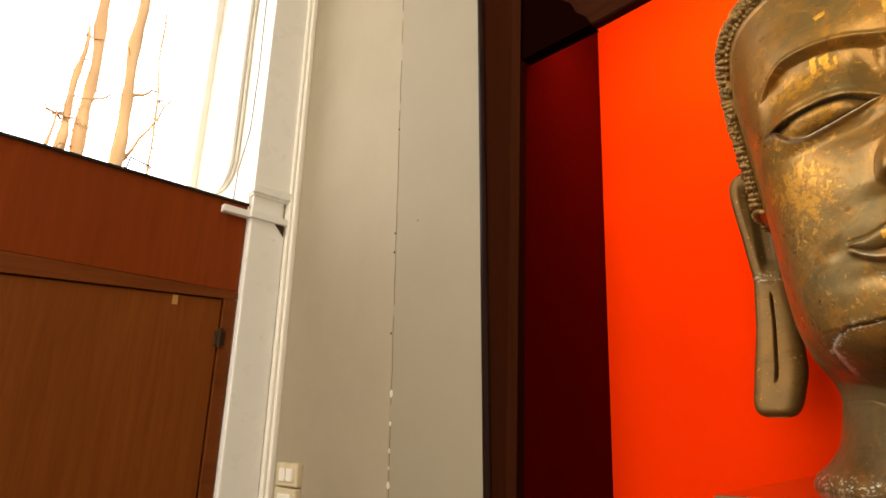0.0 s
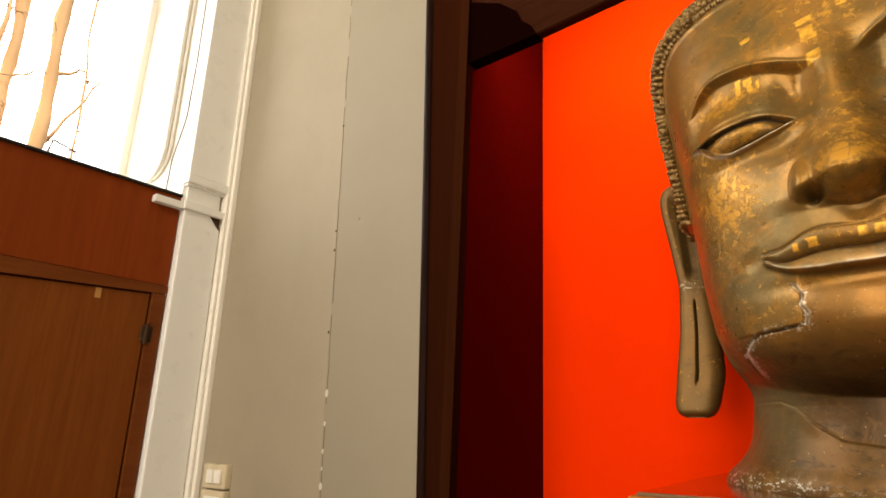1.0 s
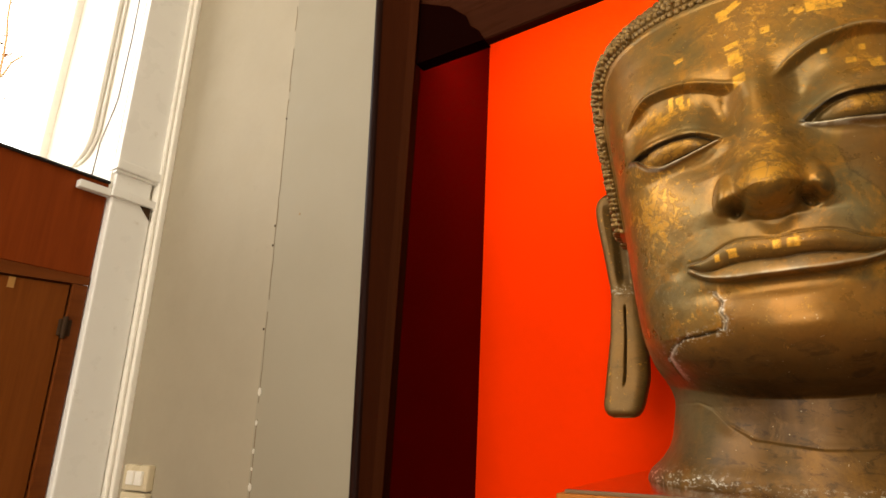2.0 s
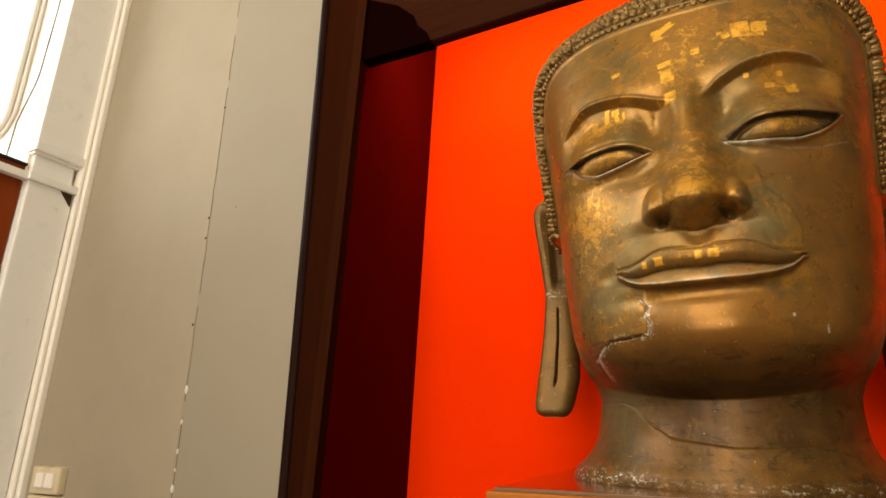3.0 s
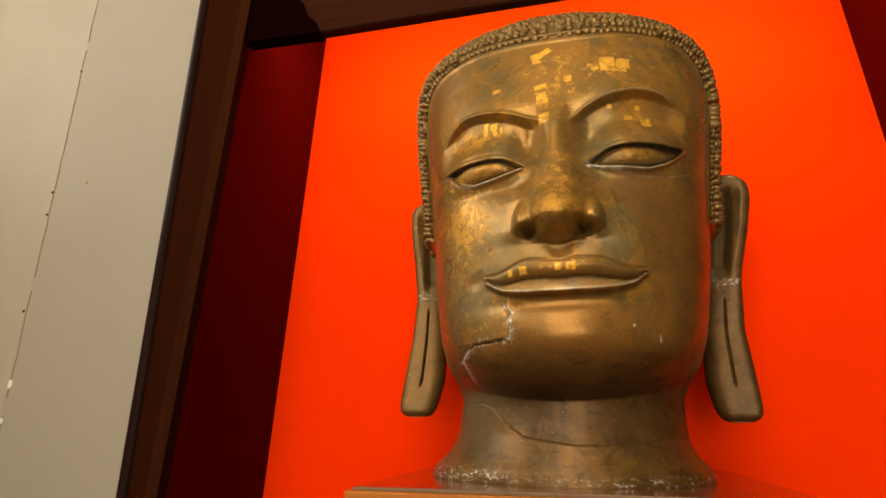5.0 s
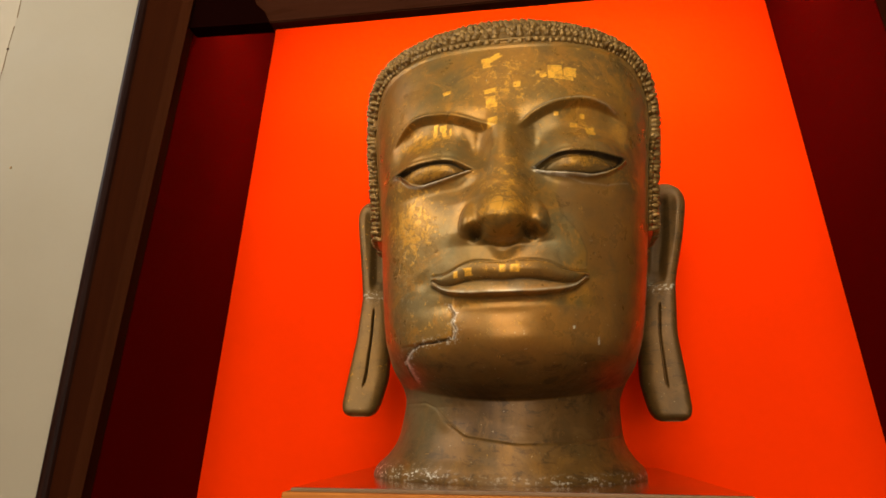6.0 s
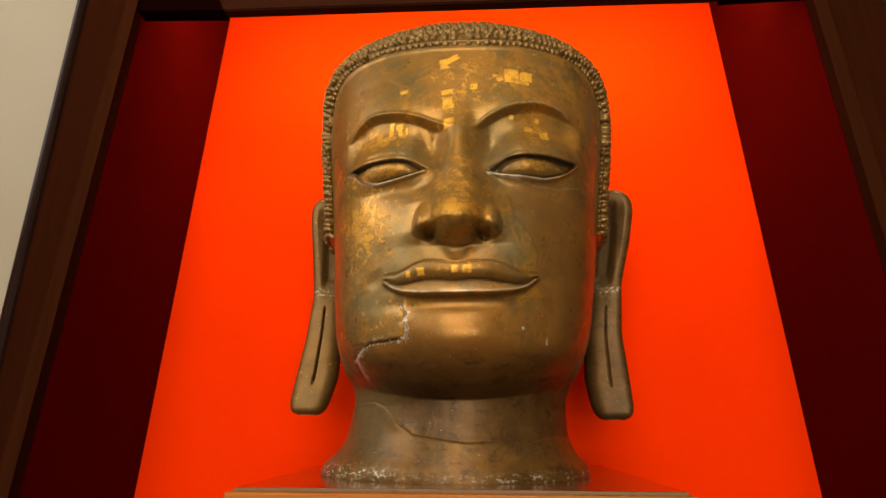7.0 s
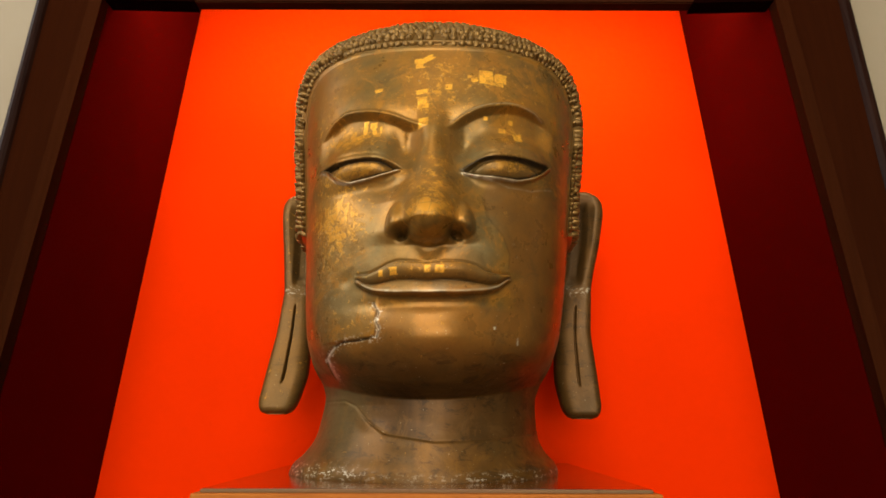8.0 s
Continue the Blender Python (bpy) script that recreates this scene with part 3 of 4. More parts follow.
def hairline(ang, z):
    """Above 1 in the hair, below 1 on the face."""
    zz = np.clip((z - 0.445) / (0.779 - 0.445), 0, None)
    r = (np.abs(ang) / radians(69)) ** 5 + zz ** 7
    return np.where(z < 0.445, 0, r)


EYE_UP = ([-0.230, -0.211, -0.194, -0.181, -0.169, -0.144, -0.117, -0.090, -0.072, -0.056, 0.042, 0.059, 0.087, 0.127, 0.164, 0.185, 0.207, 0.230],
          [0.528, 0.528, 0.5275, 0.527, 0.525, 0.5235, 0.5225, 0.520, 0.514, 0.505, 0.500, 0.512, 0.523, 0.526, 0.528, 0.530, 0.535, 0.536])
EYE_LOW = ([-0.230, -0.211, -0.195, -0.182, -0.170, -0.146, -0.117, -0.087, -0.056, 0.042, 0.058, 0.092, 0.135, 0.165, 0.190, 0.207, 0.230],
           [0.528, 0.5275, 0.520, 0.506, 0.496, 0.488, 0.490, 0.496, 0.504, 0.499, 0.495, 0.4915, 0.490, 0.498, 0.516, 0.534, 0.536])
LIP_X = [-0.140, -0.128, -0.108, -0.094, -0.070, -0.055, -0.034, -0.008, 0.020, 0.043, 0.066, 0.089, 0.106, 0.127, 0.140]
LIP_TOP = [0.3170, 0.318, 0.3180, 0.322, 0.333, 0.3360, 0.334, 0.3315, 0.3345, 0.3345, 0.331, 0.3210, 0.3190, 0.320, 0.320]
LIP_SEAM = [0.3165, 0.317, 0.3070, 0.305, 0.308, 0.3090, 0.3085, 0.306, 0.3085, 0.3080, 0.306, 0.3045, 0.307, 0.318, 0.319]
LIP_LOW = [0.3155, 0.312, 0.299, 0.293, 0.2885, 0.287, 0.2865, 0.286, 0.2865, 0.2875, 0.290, 0.294, 0.300, 0.316, 0.318]


def eye_lines(x, z):
    """Upper and lower line of each eye, how far it reaches, and the height."""
    up, lo = curve(x, *EYE_UP), curve(x, *EYE_LOW)
    wide = np.where(x < 0, smooth01(-0.214, -0.204, x) * smooth01(-0.056, -0.064, x), smooth01(0.210, 0.200, x) * smooth01(0.042, 0.050, x))
    return up, lo, wide, z


def lip_lines(x, z):
    seam, top, bot = curve(x, LIP_X, LIP_SEAM), curve(x, LIP_X, LIP_TOP), curve(x, LIP_X, LIP_LOW)
    live = smooth01(-0.131, -0.122, x) * smooth01(0.131, 0.122, x)
    return seam, top, bot, live, z, np.clip(np.abs(x) / 0.13, 0, 1)


def brow_line(x):
    return curve(x, [-0.23, -0.205, -0.190, -0.167, -0.121, -0.077, -0.036, -0.010, 0.016, 0.045, 0.075, 0.102, 0.147, 0.180, 0.199, 0.23],
                 [0.590, 0.603, 0.616, 0.625, 0.619, 0.606, 0.588, 0.578, 0.581, 0.604, 0.621, 0.630, 0.637, 0.632, 0.622, 0.600])


def soft_max(k, *parts):
    m = np.max(np.broadcast_arrays(*parts), axis=0)
    return m + k * np.log(sum(np.exp((p - m) / k) for p in parts))


def face_relief(x, z):
    """How far the features stand out of the plain form, towards the front, in metres."""
    s = np.abs(x + 0.004)
    d = np.zeros_like(x)
    # brow edge, the hollow beneath it and the swell of the forehead above
    below = brow_line(x) - z
    reach = smooth01(0.222, 0.180, s)
    d -= 0.015 * smooth01(-0.001, 0.010, below) * smooth01(0.110, 0.03, below) * smooth01(0.018, 0.05, s) * reach
    d += 0.0035 * bell(below + 0.002, 0.0042) * smooth01(0.215, 0.18, s) * smooth01(0.006, 0.035, s)
    d += 0.006 * smooth01(0.07, 0.0, below) * smooth01(-0.09, 0.0, below) * smooth01(0.24, 0.12, s)
    # inner corner of the socket
    d -= 0.018 * bell(s - 0.058, 0.024) * bell(z - 0.553, 0.038)
    # lid and eyeball
    mid = np.where(x < 0, -0.136, 0.126)
    d += 0.026 * np.exp(-np.abs((x - mid) / 0.086) ** 2.6 - np.abs((z - 0.532) / 0.046) ** 2.2)
    up, lo, wide, ze = eye_lines(x, z)
    inside = smooth01(0, 0.0025, up - ze) * smooth01(0, 0.003, ze - lo) * wide
    ball = np.clip(1 - ((x - mid) / 0.064) ** 2 - ((ze - 0.506) / 0.022) ** 2, 0, 1) ** 0.6
    d -= inside * (0.017 - 0.0125 * ball)
    d += 0.0010 * bell(ze - up - 0.0035, 0.0028) * wide
    d -= 0.0006 * bell(ze - up - 0.0105, 0.0030) * wide
    d += 0.0060 * bell(ze - lo + 0.0028, 0.0026) * wide
    d -= 0.005 * bell(z - 0.474, 0.014) * bell(s - 0.13, 0.08)
    # nose: ridge, ball of the tip, two wings
    xn = x + 0.008
    sn = np.abs(xn)
    zn = np.clip((0.60 - z) / 0.222, 0, 1)
    half = np.clip(0.019 + 0.30 * (0.545 - z), 0.017, 0.050)
    ridge = (0.010 + 0.070 * zn ** 1.15) * np.exp(-np.abs(xn / (half * 1.12)) ** 2.5) * smooth01(0.366, 0.394, z) * smooth01(0.64, 0.575, z)
    tip = (xn / np.where(z < 0.3915, 0.0375, 0.0425)) ** 2 + ((z - 0.3915) / np.where(z < 0.3915, 0.0275, 0.066)) ** 2
    tip = 0.079 * np.clip(1 - tip, 0, 1) ** 0.50
    wing = ((sn - 0.0535) / 0.0205) ** 2 + ((z - 0.3945) / np.where(z < 0.3945, 0.0165, 0.042)) ** 2
    side = 0.042 * np.clip(1 - wing, 0, 1) ** 0.55
    body = soft_max(0.010, ridge, tip, 0 * x) - 0.010 * math.log(3) * np.exp(-np.maximum(ridge, tip) / 0.014)
    k = np.where(z > 0.395, 0.0045 + 0.10 * np.clip(z - 0.395, 0, 0.06), 0.0045)
    lump = np.maximum(soft_max(k, body, side) - k * math.log(2) * np.exp(-np.maximum(body, side) / 0.010), 0)
    d = d + lump - np.minimum(d, 0) * smooth01(0.0, 0.02, lump)
    d -= 0.0010 * np.exp(-((np.sqrt(wing) - 1.13) / 0.13) ** 2) * smooth01(0.048, 0.062, sn) * smooth01(0.425, 0.410, z)
    d -= 0.036 * np.exp(-((sn - 0.0430) / 0.0110) ** 2 - ((z - 0.3835 - 0.10 * (0.0445 - sn)) / 0.0075) ** 2)
    # fold beside the wing and the hollow above the lip
    d += 0.006 * bell(s - 0.095, 0.05) * bell(z - 0.40, 0.06)
    d -= 0.003 * bell(xn, 0.011) * smooth01(0.338, 0.346, z) * smooth01(0.366, 0.356, z)
    # muzzle
    d += 0.016 * np.exp(-(x / 0.10) ** 2 - ((z - 0.315) / 0.055) ** 2)
    # lips: the upper one leans back towards the seam, the lower one rises to a sharp rim
    seam, top, bot, live, zl, m = lip_lines(x, z)
    upper = np.clip((zl - seam) / np.maximum(top - seam, 1e-4), 0, 1)
    lower = np.clip((seam - zl) / np.maximum(seam - bot, 1e-4), 0, 1)
    thin = 1 - 0.45 * m ** 2
    d += live * thin * (0.004 + 0.010 * upper ** 0.8 + 0.004 * np.sin(math.pi * upper)) * (zl >= seam) * smooth01(0.0045, 0.0, zl - top)
    d += live * thin * (0.003 + 0.013 * lower ** 0.75) * (zl < seam) * smooth01(0.0050, 0.0, bot - zl)
    d -= live * 0.004 * bell(zl - seam, 0.0018)
    d -= live * 0.003 * bell(zl - top - 0.0060, 0.0018)
    d -= 0.0016 * bell(x + 0.002, 0.0016) * smooth01(0.0, 0.006, zl - seam) * smooth01(0.0, 0.004, top - zl)
    d -= 0.003 * np.exp(-((s - 0.142) / 0.012) ** 2 - ((zl - 0.318) / 0.012) ** 2)
    # hollow under the lip, chin, cheeks
    d -= 0.006 * np.exp(-(x / 0.11) ** 2 - ((z - 0.272) / 0.012) ** 2)
    d += 0.017 * np.exp(-(x / 0.085) ** 2 - ((z - 0.222) / 0.038) ** 2)
    d += 0.006 * np.exp(-((s - 0.15) / 0.06) ** 2 - ((z - 0.44) / 0.06) ** 2)
    return d


def near_line(x, z, pts):
    """Distance from a chain of straight pieces."""
    best = np.full_like(x, 9.0)
    for (ax, az), (bx, bz) in zip(pts, pts[1:]):
        t = np.clip(((x - ax) * (bx - ax) + (z - az) * (bz - az)) / ((bx - ax) ** 2 + (bz - az) ** 2), 0, 1)
        best = np.minimum(best, np.hypot(x - ax - t * (bx - ax), z - az - t * (bz - az)))
    return best


CRACK = [(-0.094, 0.272), (-0.086, 0.258), (-0.090, 0.246), (-0.084, 0.234), (-0.088, 0.221), (-0.120, 0.217), (-0.146, 0.217), (-0.165, 0.210), (-0.180, 0.196), (-0.172, 0.176), (-0.166, 0.165)]
CHEEK = [(0.092, 0.478), (0.083, 0.453), (0.090, 0.418), (0.117, 0.387), (0.128, 0.358), (0.126, 0.335)]
FOLD = [(-0.150, 0.128), (-0.127, 0.118), (-0.100, 0.092), (-0.067, 0.073), (0.018, 0.061), (0.102, 0.063), (0.190, 0.071), (0.24, 0.082)]


def head_surface(ang, z):
    """Points of the head for angles from the front and heights, with its features."""
    jaw = z - 0.034 * np.sin(ang) ** 2 * smooth01(0.30, 0.15, z) * smooth01(0.075, 0.125, z)
    w, f = head_width(z), head_front(jaw)
    back = np.minimum(f, 0.225)
    n = np.interp(z, [0, 0.12, 0.2, 0.5, 0.8, 1.0], [2.0, 2.0, 2.35, 2.6, 2.5, 2.1])
    s, c = np.sin(ang), np.cos(ang)
    x = w * np.sign(s) * np.abs(s) ** (2 / n)
    y = -np.where(c >= 0, f, back) * np.sign(c) * np.abs(c) ** (2 / n)
    front = smooth01(0.15, 0.45, c)
    zi = np.clip(z, 0.14, 1.0)
    rel = face_relief(x, zi) * front * smooth01(0.135, 0.165, jaw)
    h = hairline(ang, z)
    lift = 0.0090 * smooth01(1.0, 1.06, h) + 0.0022 * smooth01(0.70, 0.78, h) * smooth01(1.0, 0.96, h)
    nx, ny = s, -c
    x, y = x + nx * lift, y + ny * lift - rel
    near = near_line(x, z, CRACK)
    patch = smooth01(-0.001, 0.0015, np.minimum(-0.0875 - x, z - 0.218)) * smooth01(0.30, 0.26, z) * smooth01(-0.20, -0.16, x)
    y = y + np.where(c > 0, 0.0035 * bell(near, 0.0018) - 0.0035 * patch, 0)
    y = y + np.where(c > 0, 0.0002 * bell(near_line(x, z, CHEEK), 0.0015), 0)
    under = np.interp(x, *zip(*FOLD)) - z
    y = y + np.where(c > 0, -0.0018 * smooth01(-0.0015, 0.0015, under) * smooth01(0.03, 0.0, under) * smooth01(-0.16, -0.12, x) + 0.0015 * bell(under, 0.0018), 0)
    top = np.where(z > 0.9, lift, 0.0)
    return x + head_axis(z), y, z + top


def build_head():
    """The bronze head: one mesh of face, hair curls, neck and ears."""
    rng = np.random.default_rng(5)
    a_front = np.linspace(-1, 1, 560)
    a_front = np.sign(a_front) * np.abs(a_front) ** 1.0 * radians(100)
    a_back = np.linspace(radians(100), radians(260), 40)[1:-1]
    ang = np.concatenate([a_front, a_back])
    zs = np.concatenate([np.linspace(-0.002, 0.9, 600), 0.9 + 0.0555 * np.sin(np.linspace(0, math.pi / 2, 60)[1:])])
    A, Z = np.meshgrid(ang, zs)
    A = np.where(A > math.pi, A - math.tau, A)
    X, Y, ZZ = head_surface(A, Z)
    verts = np.stack([X, Y, ZZ], -1).reshape(-1, 3)
    nr, nc = Z.shape
    i = np.arange(nr - 1)[:, None] * nc
    j = np.arange(nc)[None, :]
    k = (j + 1) % nc
    quads = np.stack([i + j, i + k, i + nc + k, i + nc + j], -1).reshape(-1, 4)
    hair = np.clip((hairline(A, Z) - 0.98) * 8, 0, 1).reshape(-1)
    x, z, c = X.reshape(-1), Z.reshape(-1), np.cos(A).reshape(-1)
    on_face = (c > 0.15) * (1 - hair)

    def spot(cx, cz, rx, rz):
        return bell(x - cx, rx) * bell(z - cz, rz)

    gild = 0.42 * spot(-0.01, 0.66, 0.07, 0.10) + 0.5 * spot(-0.13, 0.51, 0.06, 0.012) + 0.5 * spot(0.13, 0.515, 0.06, 0.012) + 0.62 * spot(0.0, 0.46, 0.04, 0.10) + 0.92 * spot(-0.165, 0.43, 0.065, 0.075)
    gild += 0.8 * spot(-0.14, 0.575, 0.06, 0.03) + 0.5 * spot(0.13, 0.58, 0.06, 0.03) + 0.6 * spot(-0.01, 0.410, 0.05, 0.02)
    gild += 0.45 * spot(-0.20, 0.64, 0.06, 0.08) + 0.5 * spot(0.0, 0.33, 0.09, 0.02) + 0.4 * spot(0.10, 0.70, 0.12, 0.08) + 0.35 * spot(0, 0.24, 0.07, 0.03)
    gild += 0.40 * spot(-0.13, 0.245, 0.05, 0.03) + 0.3 * spot(-0.17, 0.34, 0.04, 0.05) + 0.55 * spot(-0.14, 0.508, 0.05, 0.014) + 0.55 * spot(0.12, 0.51, 0.05, 0.014) - 0.6 * spot(-0.008, 0.370, 0.05, 0.012)
    gild = np.clip(gild, 0, 1) * on_face

    def leaf(cx, cz, w, h, turn=0.0):
        ca, sa = math.cos(turn), math.sin(turn)
        u, v = (x - cx) * ca + (z - cz) * sa, -(x - cx) * sa + (z - cz) * ca
        return ((np.abs(u) < w) & (np.abs(v) < h)).astype(float)

    leaves = np.zeros_like(x)
    for q in ((0.096, 0.701, 0.013, 0.013, 0.05), (0.122, 0.698, 0.011, 0.011, -0.1), (0.105, 0.684, 0.022, 0.004, -0.15), (0.074, 0.690, 0.006, 0.005, 0.3), (0.065, 0.698, 0.003, 0.003, 0),
              (-0.020, 0.635, 0.009, 0.013, 0.1), (-0.018, 0.590, 0.008, 0.010, 0), (-0.022, 0.66, 0.010, 0.005, 0.2), (0.028, 0.672, 0.006, 0.006, 0), (-0.015, 0.738, 0.016, 0.006, 0.6), (-0.028, 0.728, 0.007, 0.012, 0.2),
              (-0.122, 0.596, 0.004, 0.014, 0), (-0.108, 0.600, 0.006, 0.005, 0), (-0.106, 0.588, 0.004, 0.008, 0.2), (-0.094, 0.589, 0.002, 0.007, 0), (-0.131, 0.578, 0.006, 0.005, 0.4),
              (0.150, 0.578, 0.008, 0.010, 0.1), (0.122, 0.590, 0.006, 0.005, 0), (0.138, 0.610, 0.004, 0.004, 0), (0.093, 0.612, 0.004, 0.004, 0),
              (-0.062, 0.321, 0.006, 0.006, 0.1), (-0.008, 0.323, 0.005, 0.006, 0), (0.012, 0.323, 0.007, 0.006, 0), (-0.083, 0.319, 0.003, 0.005, 0), (-0.10, 0.667, 0.007, 0.004, 0.2)):
        leaves = np.maximum(leaves, leaf(*q))
    leaves *= on_face
    green = 0.9 * spot(-0.15, 0.33, 0.07, 0.06) + 0.9 * spot(0.055, 0.54, 0.03, 0.06) + 0.9 * spot(-0.085, 0.545, 0.03, 0.05) + 0.45 * spot(-0.14, 0.255, 0.05, 0.03)
    green += 0.5 * spot(-0.22, 0.06, 0.06, 0.09) + 0.5 * spot(0.09, 0.40, 0.03, 0.06) + 0.9 * spot(0.262, 0.64, 0.03, 0.14) + 0.5 * spot(0.0, 0.775, 0.25, 0.012) + 0.5 * spot(0.12, 0.535, 0.08, 0.05) + 0.8 * spot(-0.18, 0.13, 0.05, 0.05) + 0.9 * spot(-0.115, 0.39, 0.03, 0.035) + 0.5 * spot(-0.12, 0.35, 0.06, 0.03) + 0.6 * spot(0.082, 0.37, 0.02, 0.04) + 0.45 * spot(-0.15, 0.48, 0.05, 0.012)
    bound = np.interp(z, [0.33, 0.358, 0.387, 0.418, 0.453, 0.478, 0.50], [0.126, 0.128, 0.117, 0.090, 0.083, 0.092, 0.12])
    wavy = 0.006 * np.sin(z * 90) + 0.004 * np.sin(z * 210)
    cheek = smooth01(-0.003, 0.003, x - bound) * smooth01(0.500, 0.480, z + 0.10 * np.abs(x - 0.15)) * (z > 0.33) + smooth01(0.12, 0.15, x + wavy) * (z <= 0.33)
    jawside = smooth01(-0.094, -0.088, x) * smooth01(0.275, 0.262, z) + smooth01(0.219, 0.215, z)
    temple = 0.95 * smooth01(-0.165, -0.215, x + 0.01 * np.sin(z * 60)) * smooth01(0.50, 0.58, z) + 0.5 * smooth01(-0.19, -0.22, x) * (z < 0.5)
    repair = np.clip(cheek + jawside + temple, 0, 1) * smooth01(0.08, 0.14, z)
    chips = 0.95 * bell(z - 0.012, 0.011) * smooth01(-0.08, -0.2, x) + 0.55 * bell(z - 0.006, 0.006) * (0.3 + smooth01(0.02, 0.1, x)) + 0.8 * bell(near_line(x, z, CRACK), 0.007) + 0.12 * bell(near_line(x, z, [(-0.19, 0.20), (-0.185, 0.30), (-0.20, 0.40)]), 0.025) 
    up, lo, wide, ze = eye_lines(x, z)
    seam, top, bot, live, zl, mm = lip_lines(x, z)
    # inlaid lines and cracks, with shade painted into nostrils, eyes and under lip
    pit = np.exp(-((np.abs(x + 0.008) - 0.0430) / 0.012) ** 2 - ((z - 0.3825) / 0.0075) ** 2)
    dark_lines = 0.95 * bell(ze - up + 0.0008, 0.0022) * wide + 0.85 * bell(zl - top - 0.0045, 0.0013) * live + 0.75 * bell(zl - seam, 0.0016) * live + 0.8 * pit
    dark_lines = dark_lines + 0.40 * smooth01(0, 0.003, up - ze) * smooth01(0, 0.003, ze - lo) * wide + 0.6 * bell(ze - lo - 0.003, 0.0025) * wide
    dark_lines = dark_lines + 0.9 * bell(near_line(x, z, CRACK[4:8]), 0.0020) + 0.7 * bell(near_line(x, z, CRACK[:5]), 0.0014) + 0.5 * bell(near_line(x, z, CHEEK[1:]), 0.0010)
    dark_lines = dark_lines + 0.55 * bell(zl - bot + 0.006, 0.0035) * live
    dark_lines = np.clip(dark_lines, 0, 1) * on_face
    white = 0.75 * bell(ze - lo + 0.0030, 0.0015) * wide + 0.5 * bell(zl - bot - 0.0015, 0.0015) * live + 0.30 * bell(brow_line(x) - z + 0.003, 0.0014) * (x > 0.03) * (x < 0.2) + 0.8 * bell(near_line(x, z, CRACK[7:]), 0.0030) + 0.5 * bell(near_line(x, z, CRACK[:5]) - 0.002, 0.0015) + 0.25 * bell(near_line(x, z, [(0.090, 0.488), (0.13, 0.477), (0.17, 0.478), (0.213, 0.494)]), 0.0010)
    white = white + 0.07 * live * (zl < seam - 0.003) * (zl > bot + 0.002)
    white = white + leaf(0.140, 0.2185, 0.0012, 0.0055) + leaf(0.100, 0.236, 0.0016, 0.0016) + 0.5 * bell(near_line(x, z, [(0.048, 0.503), (0.068, 0.490), (0.10, 0.485)]), 0.0014)
    white = np.clip(white * (0.4 + 0.6 * np.repeat(np.repeat(rng.random((nr // 4 + 1, nc // 4 + 1)), 4, 0), 4, 1)[:nr, :nc].reshape(-1)), 0, 1) * on_face
    # neck's own brown, carried up under the chin and onto the lip as shade
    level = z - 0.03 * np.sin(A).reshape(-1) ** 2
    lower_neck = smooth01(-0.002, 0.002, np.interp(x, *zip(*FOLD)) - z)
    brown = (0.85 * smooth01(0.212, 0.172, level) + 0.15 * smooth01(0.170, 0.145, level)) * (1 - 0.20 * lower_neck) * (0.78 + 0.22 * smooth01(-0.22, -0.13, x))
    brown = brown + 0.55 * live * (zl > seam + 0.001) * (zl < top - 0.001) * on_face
    masks = {"inlay_and_shade": dark_lines, "white_marks": white, "brown_and_shade": brown,
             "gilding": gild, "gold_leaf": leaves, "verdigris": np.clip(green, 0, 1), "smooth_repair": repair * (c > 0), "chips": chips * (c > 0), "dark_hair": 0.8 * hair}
    all_v, all_f = [verts], [quads]
    count = len(verts)

    def add(v, f, **own):
        nonlocal count
        all_v.append(v)
        all_f.append(f + count)
        count += len(v)
        for key in masks:
            masks[key] = np.concatenate([masks[key], np.broadcast_to(own.get(key, 0.0), len(v))])

    # curls: small snail-like knobs in rows over the hair
    rings, sides = 4, 7
    prof = [(1.0, -0.25), (0.95, 0.3), (0.62, 0.75), (0.28, 1.0)]
    th = np.arange(sides) * math.tau / sides
    cf = []
    for r in range(rings - 1):
        for q in range(sides):
            cf.append((r * sides + q, r * sides + (q + 1) % sides, (r + 1) * sides + (q + 1) % sides, (r + 1) * sides + q))
    for q in range(0, sides - 1, 2):
        cf.append(((rings - 1) * sides + q, (rings - 1) * sides + q + 1, (rings - 1) * sides + (q + 2) % sides, (rings - 1) * sides + (q + 2) % sides) if False else ((rings - 1) * sides, (rings - 1) * sides + min(q + 1, sides - 1), (rings - 1) * sides + min(q + 2, sides - 1), (rings - 1) * sides + min(q + 3, sides - 1)))
    cf = np.array([f for f in cf if len(set(f)) == 4])
    step = 0.0122
    rows, z = [], 0.455
    e = 1e-3
    while z < 0.953:
        w = float(head_width(np.array(z)))
        slope = 1.0
        if z > 0.76:
            g = (float(head_width(np.array(min(z + 0.004, 0.9559)))) - w) / 0.004
            slope = 1 / math.hypot(1, g)
        rows.append(z)
        z += max(step * 0.86 * slope, 0.0016)
    spots = []
    for r, z in enumerate(rows):
        around = max(int(math.tau * (float(head_width(np.array(z))) + 0.010) * 0.92 / step), 5)
        for q in range(around):
            a = (q + 0.5 * (r % 2)) / around * math.tau - math.pi + rng.uniform(-0.008, 0.008)
            if abs(a) <= radians(125) and float(hairline(np.array(a), np.array(z))) >= 1.05:
                spots.append((a, z))
    # one closed row along the hairline itself
    for a in np.linspace(radians(-67.5), radians(67.5), 62):
        spots.append((a, 0.445 + 0.334 * max(1.02 - (abs(a) / radians(69)) ** 5, 0.0) ** (1 / 7)))
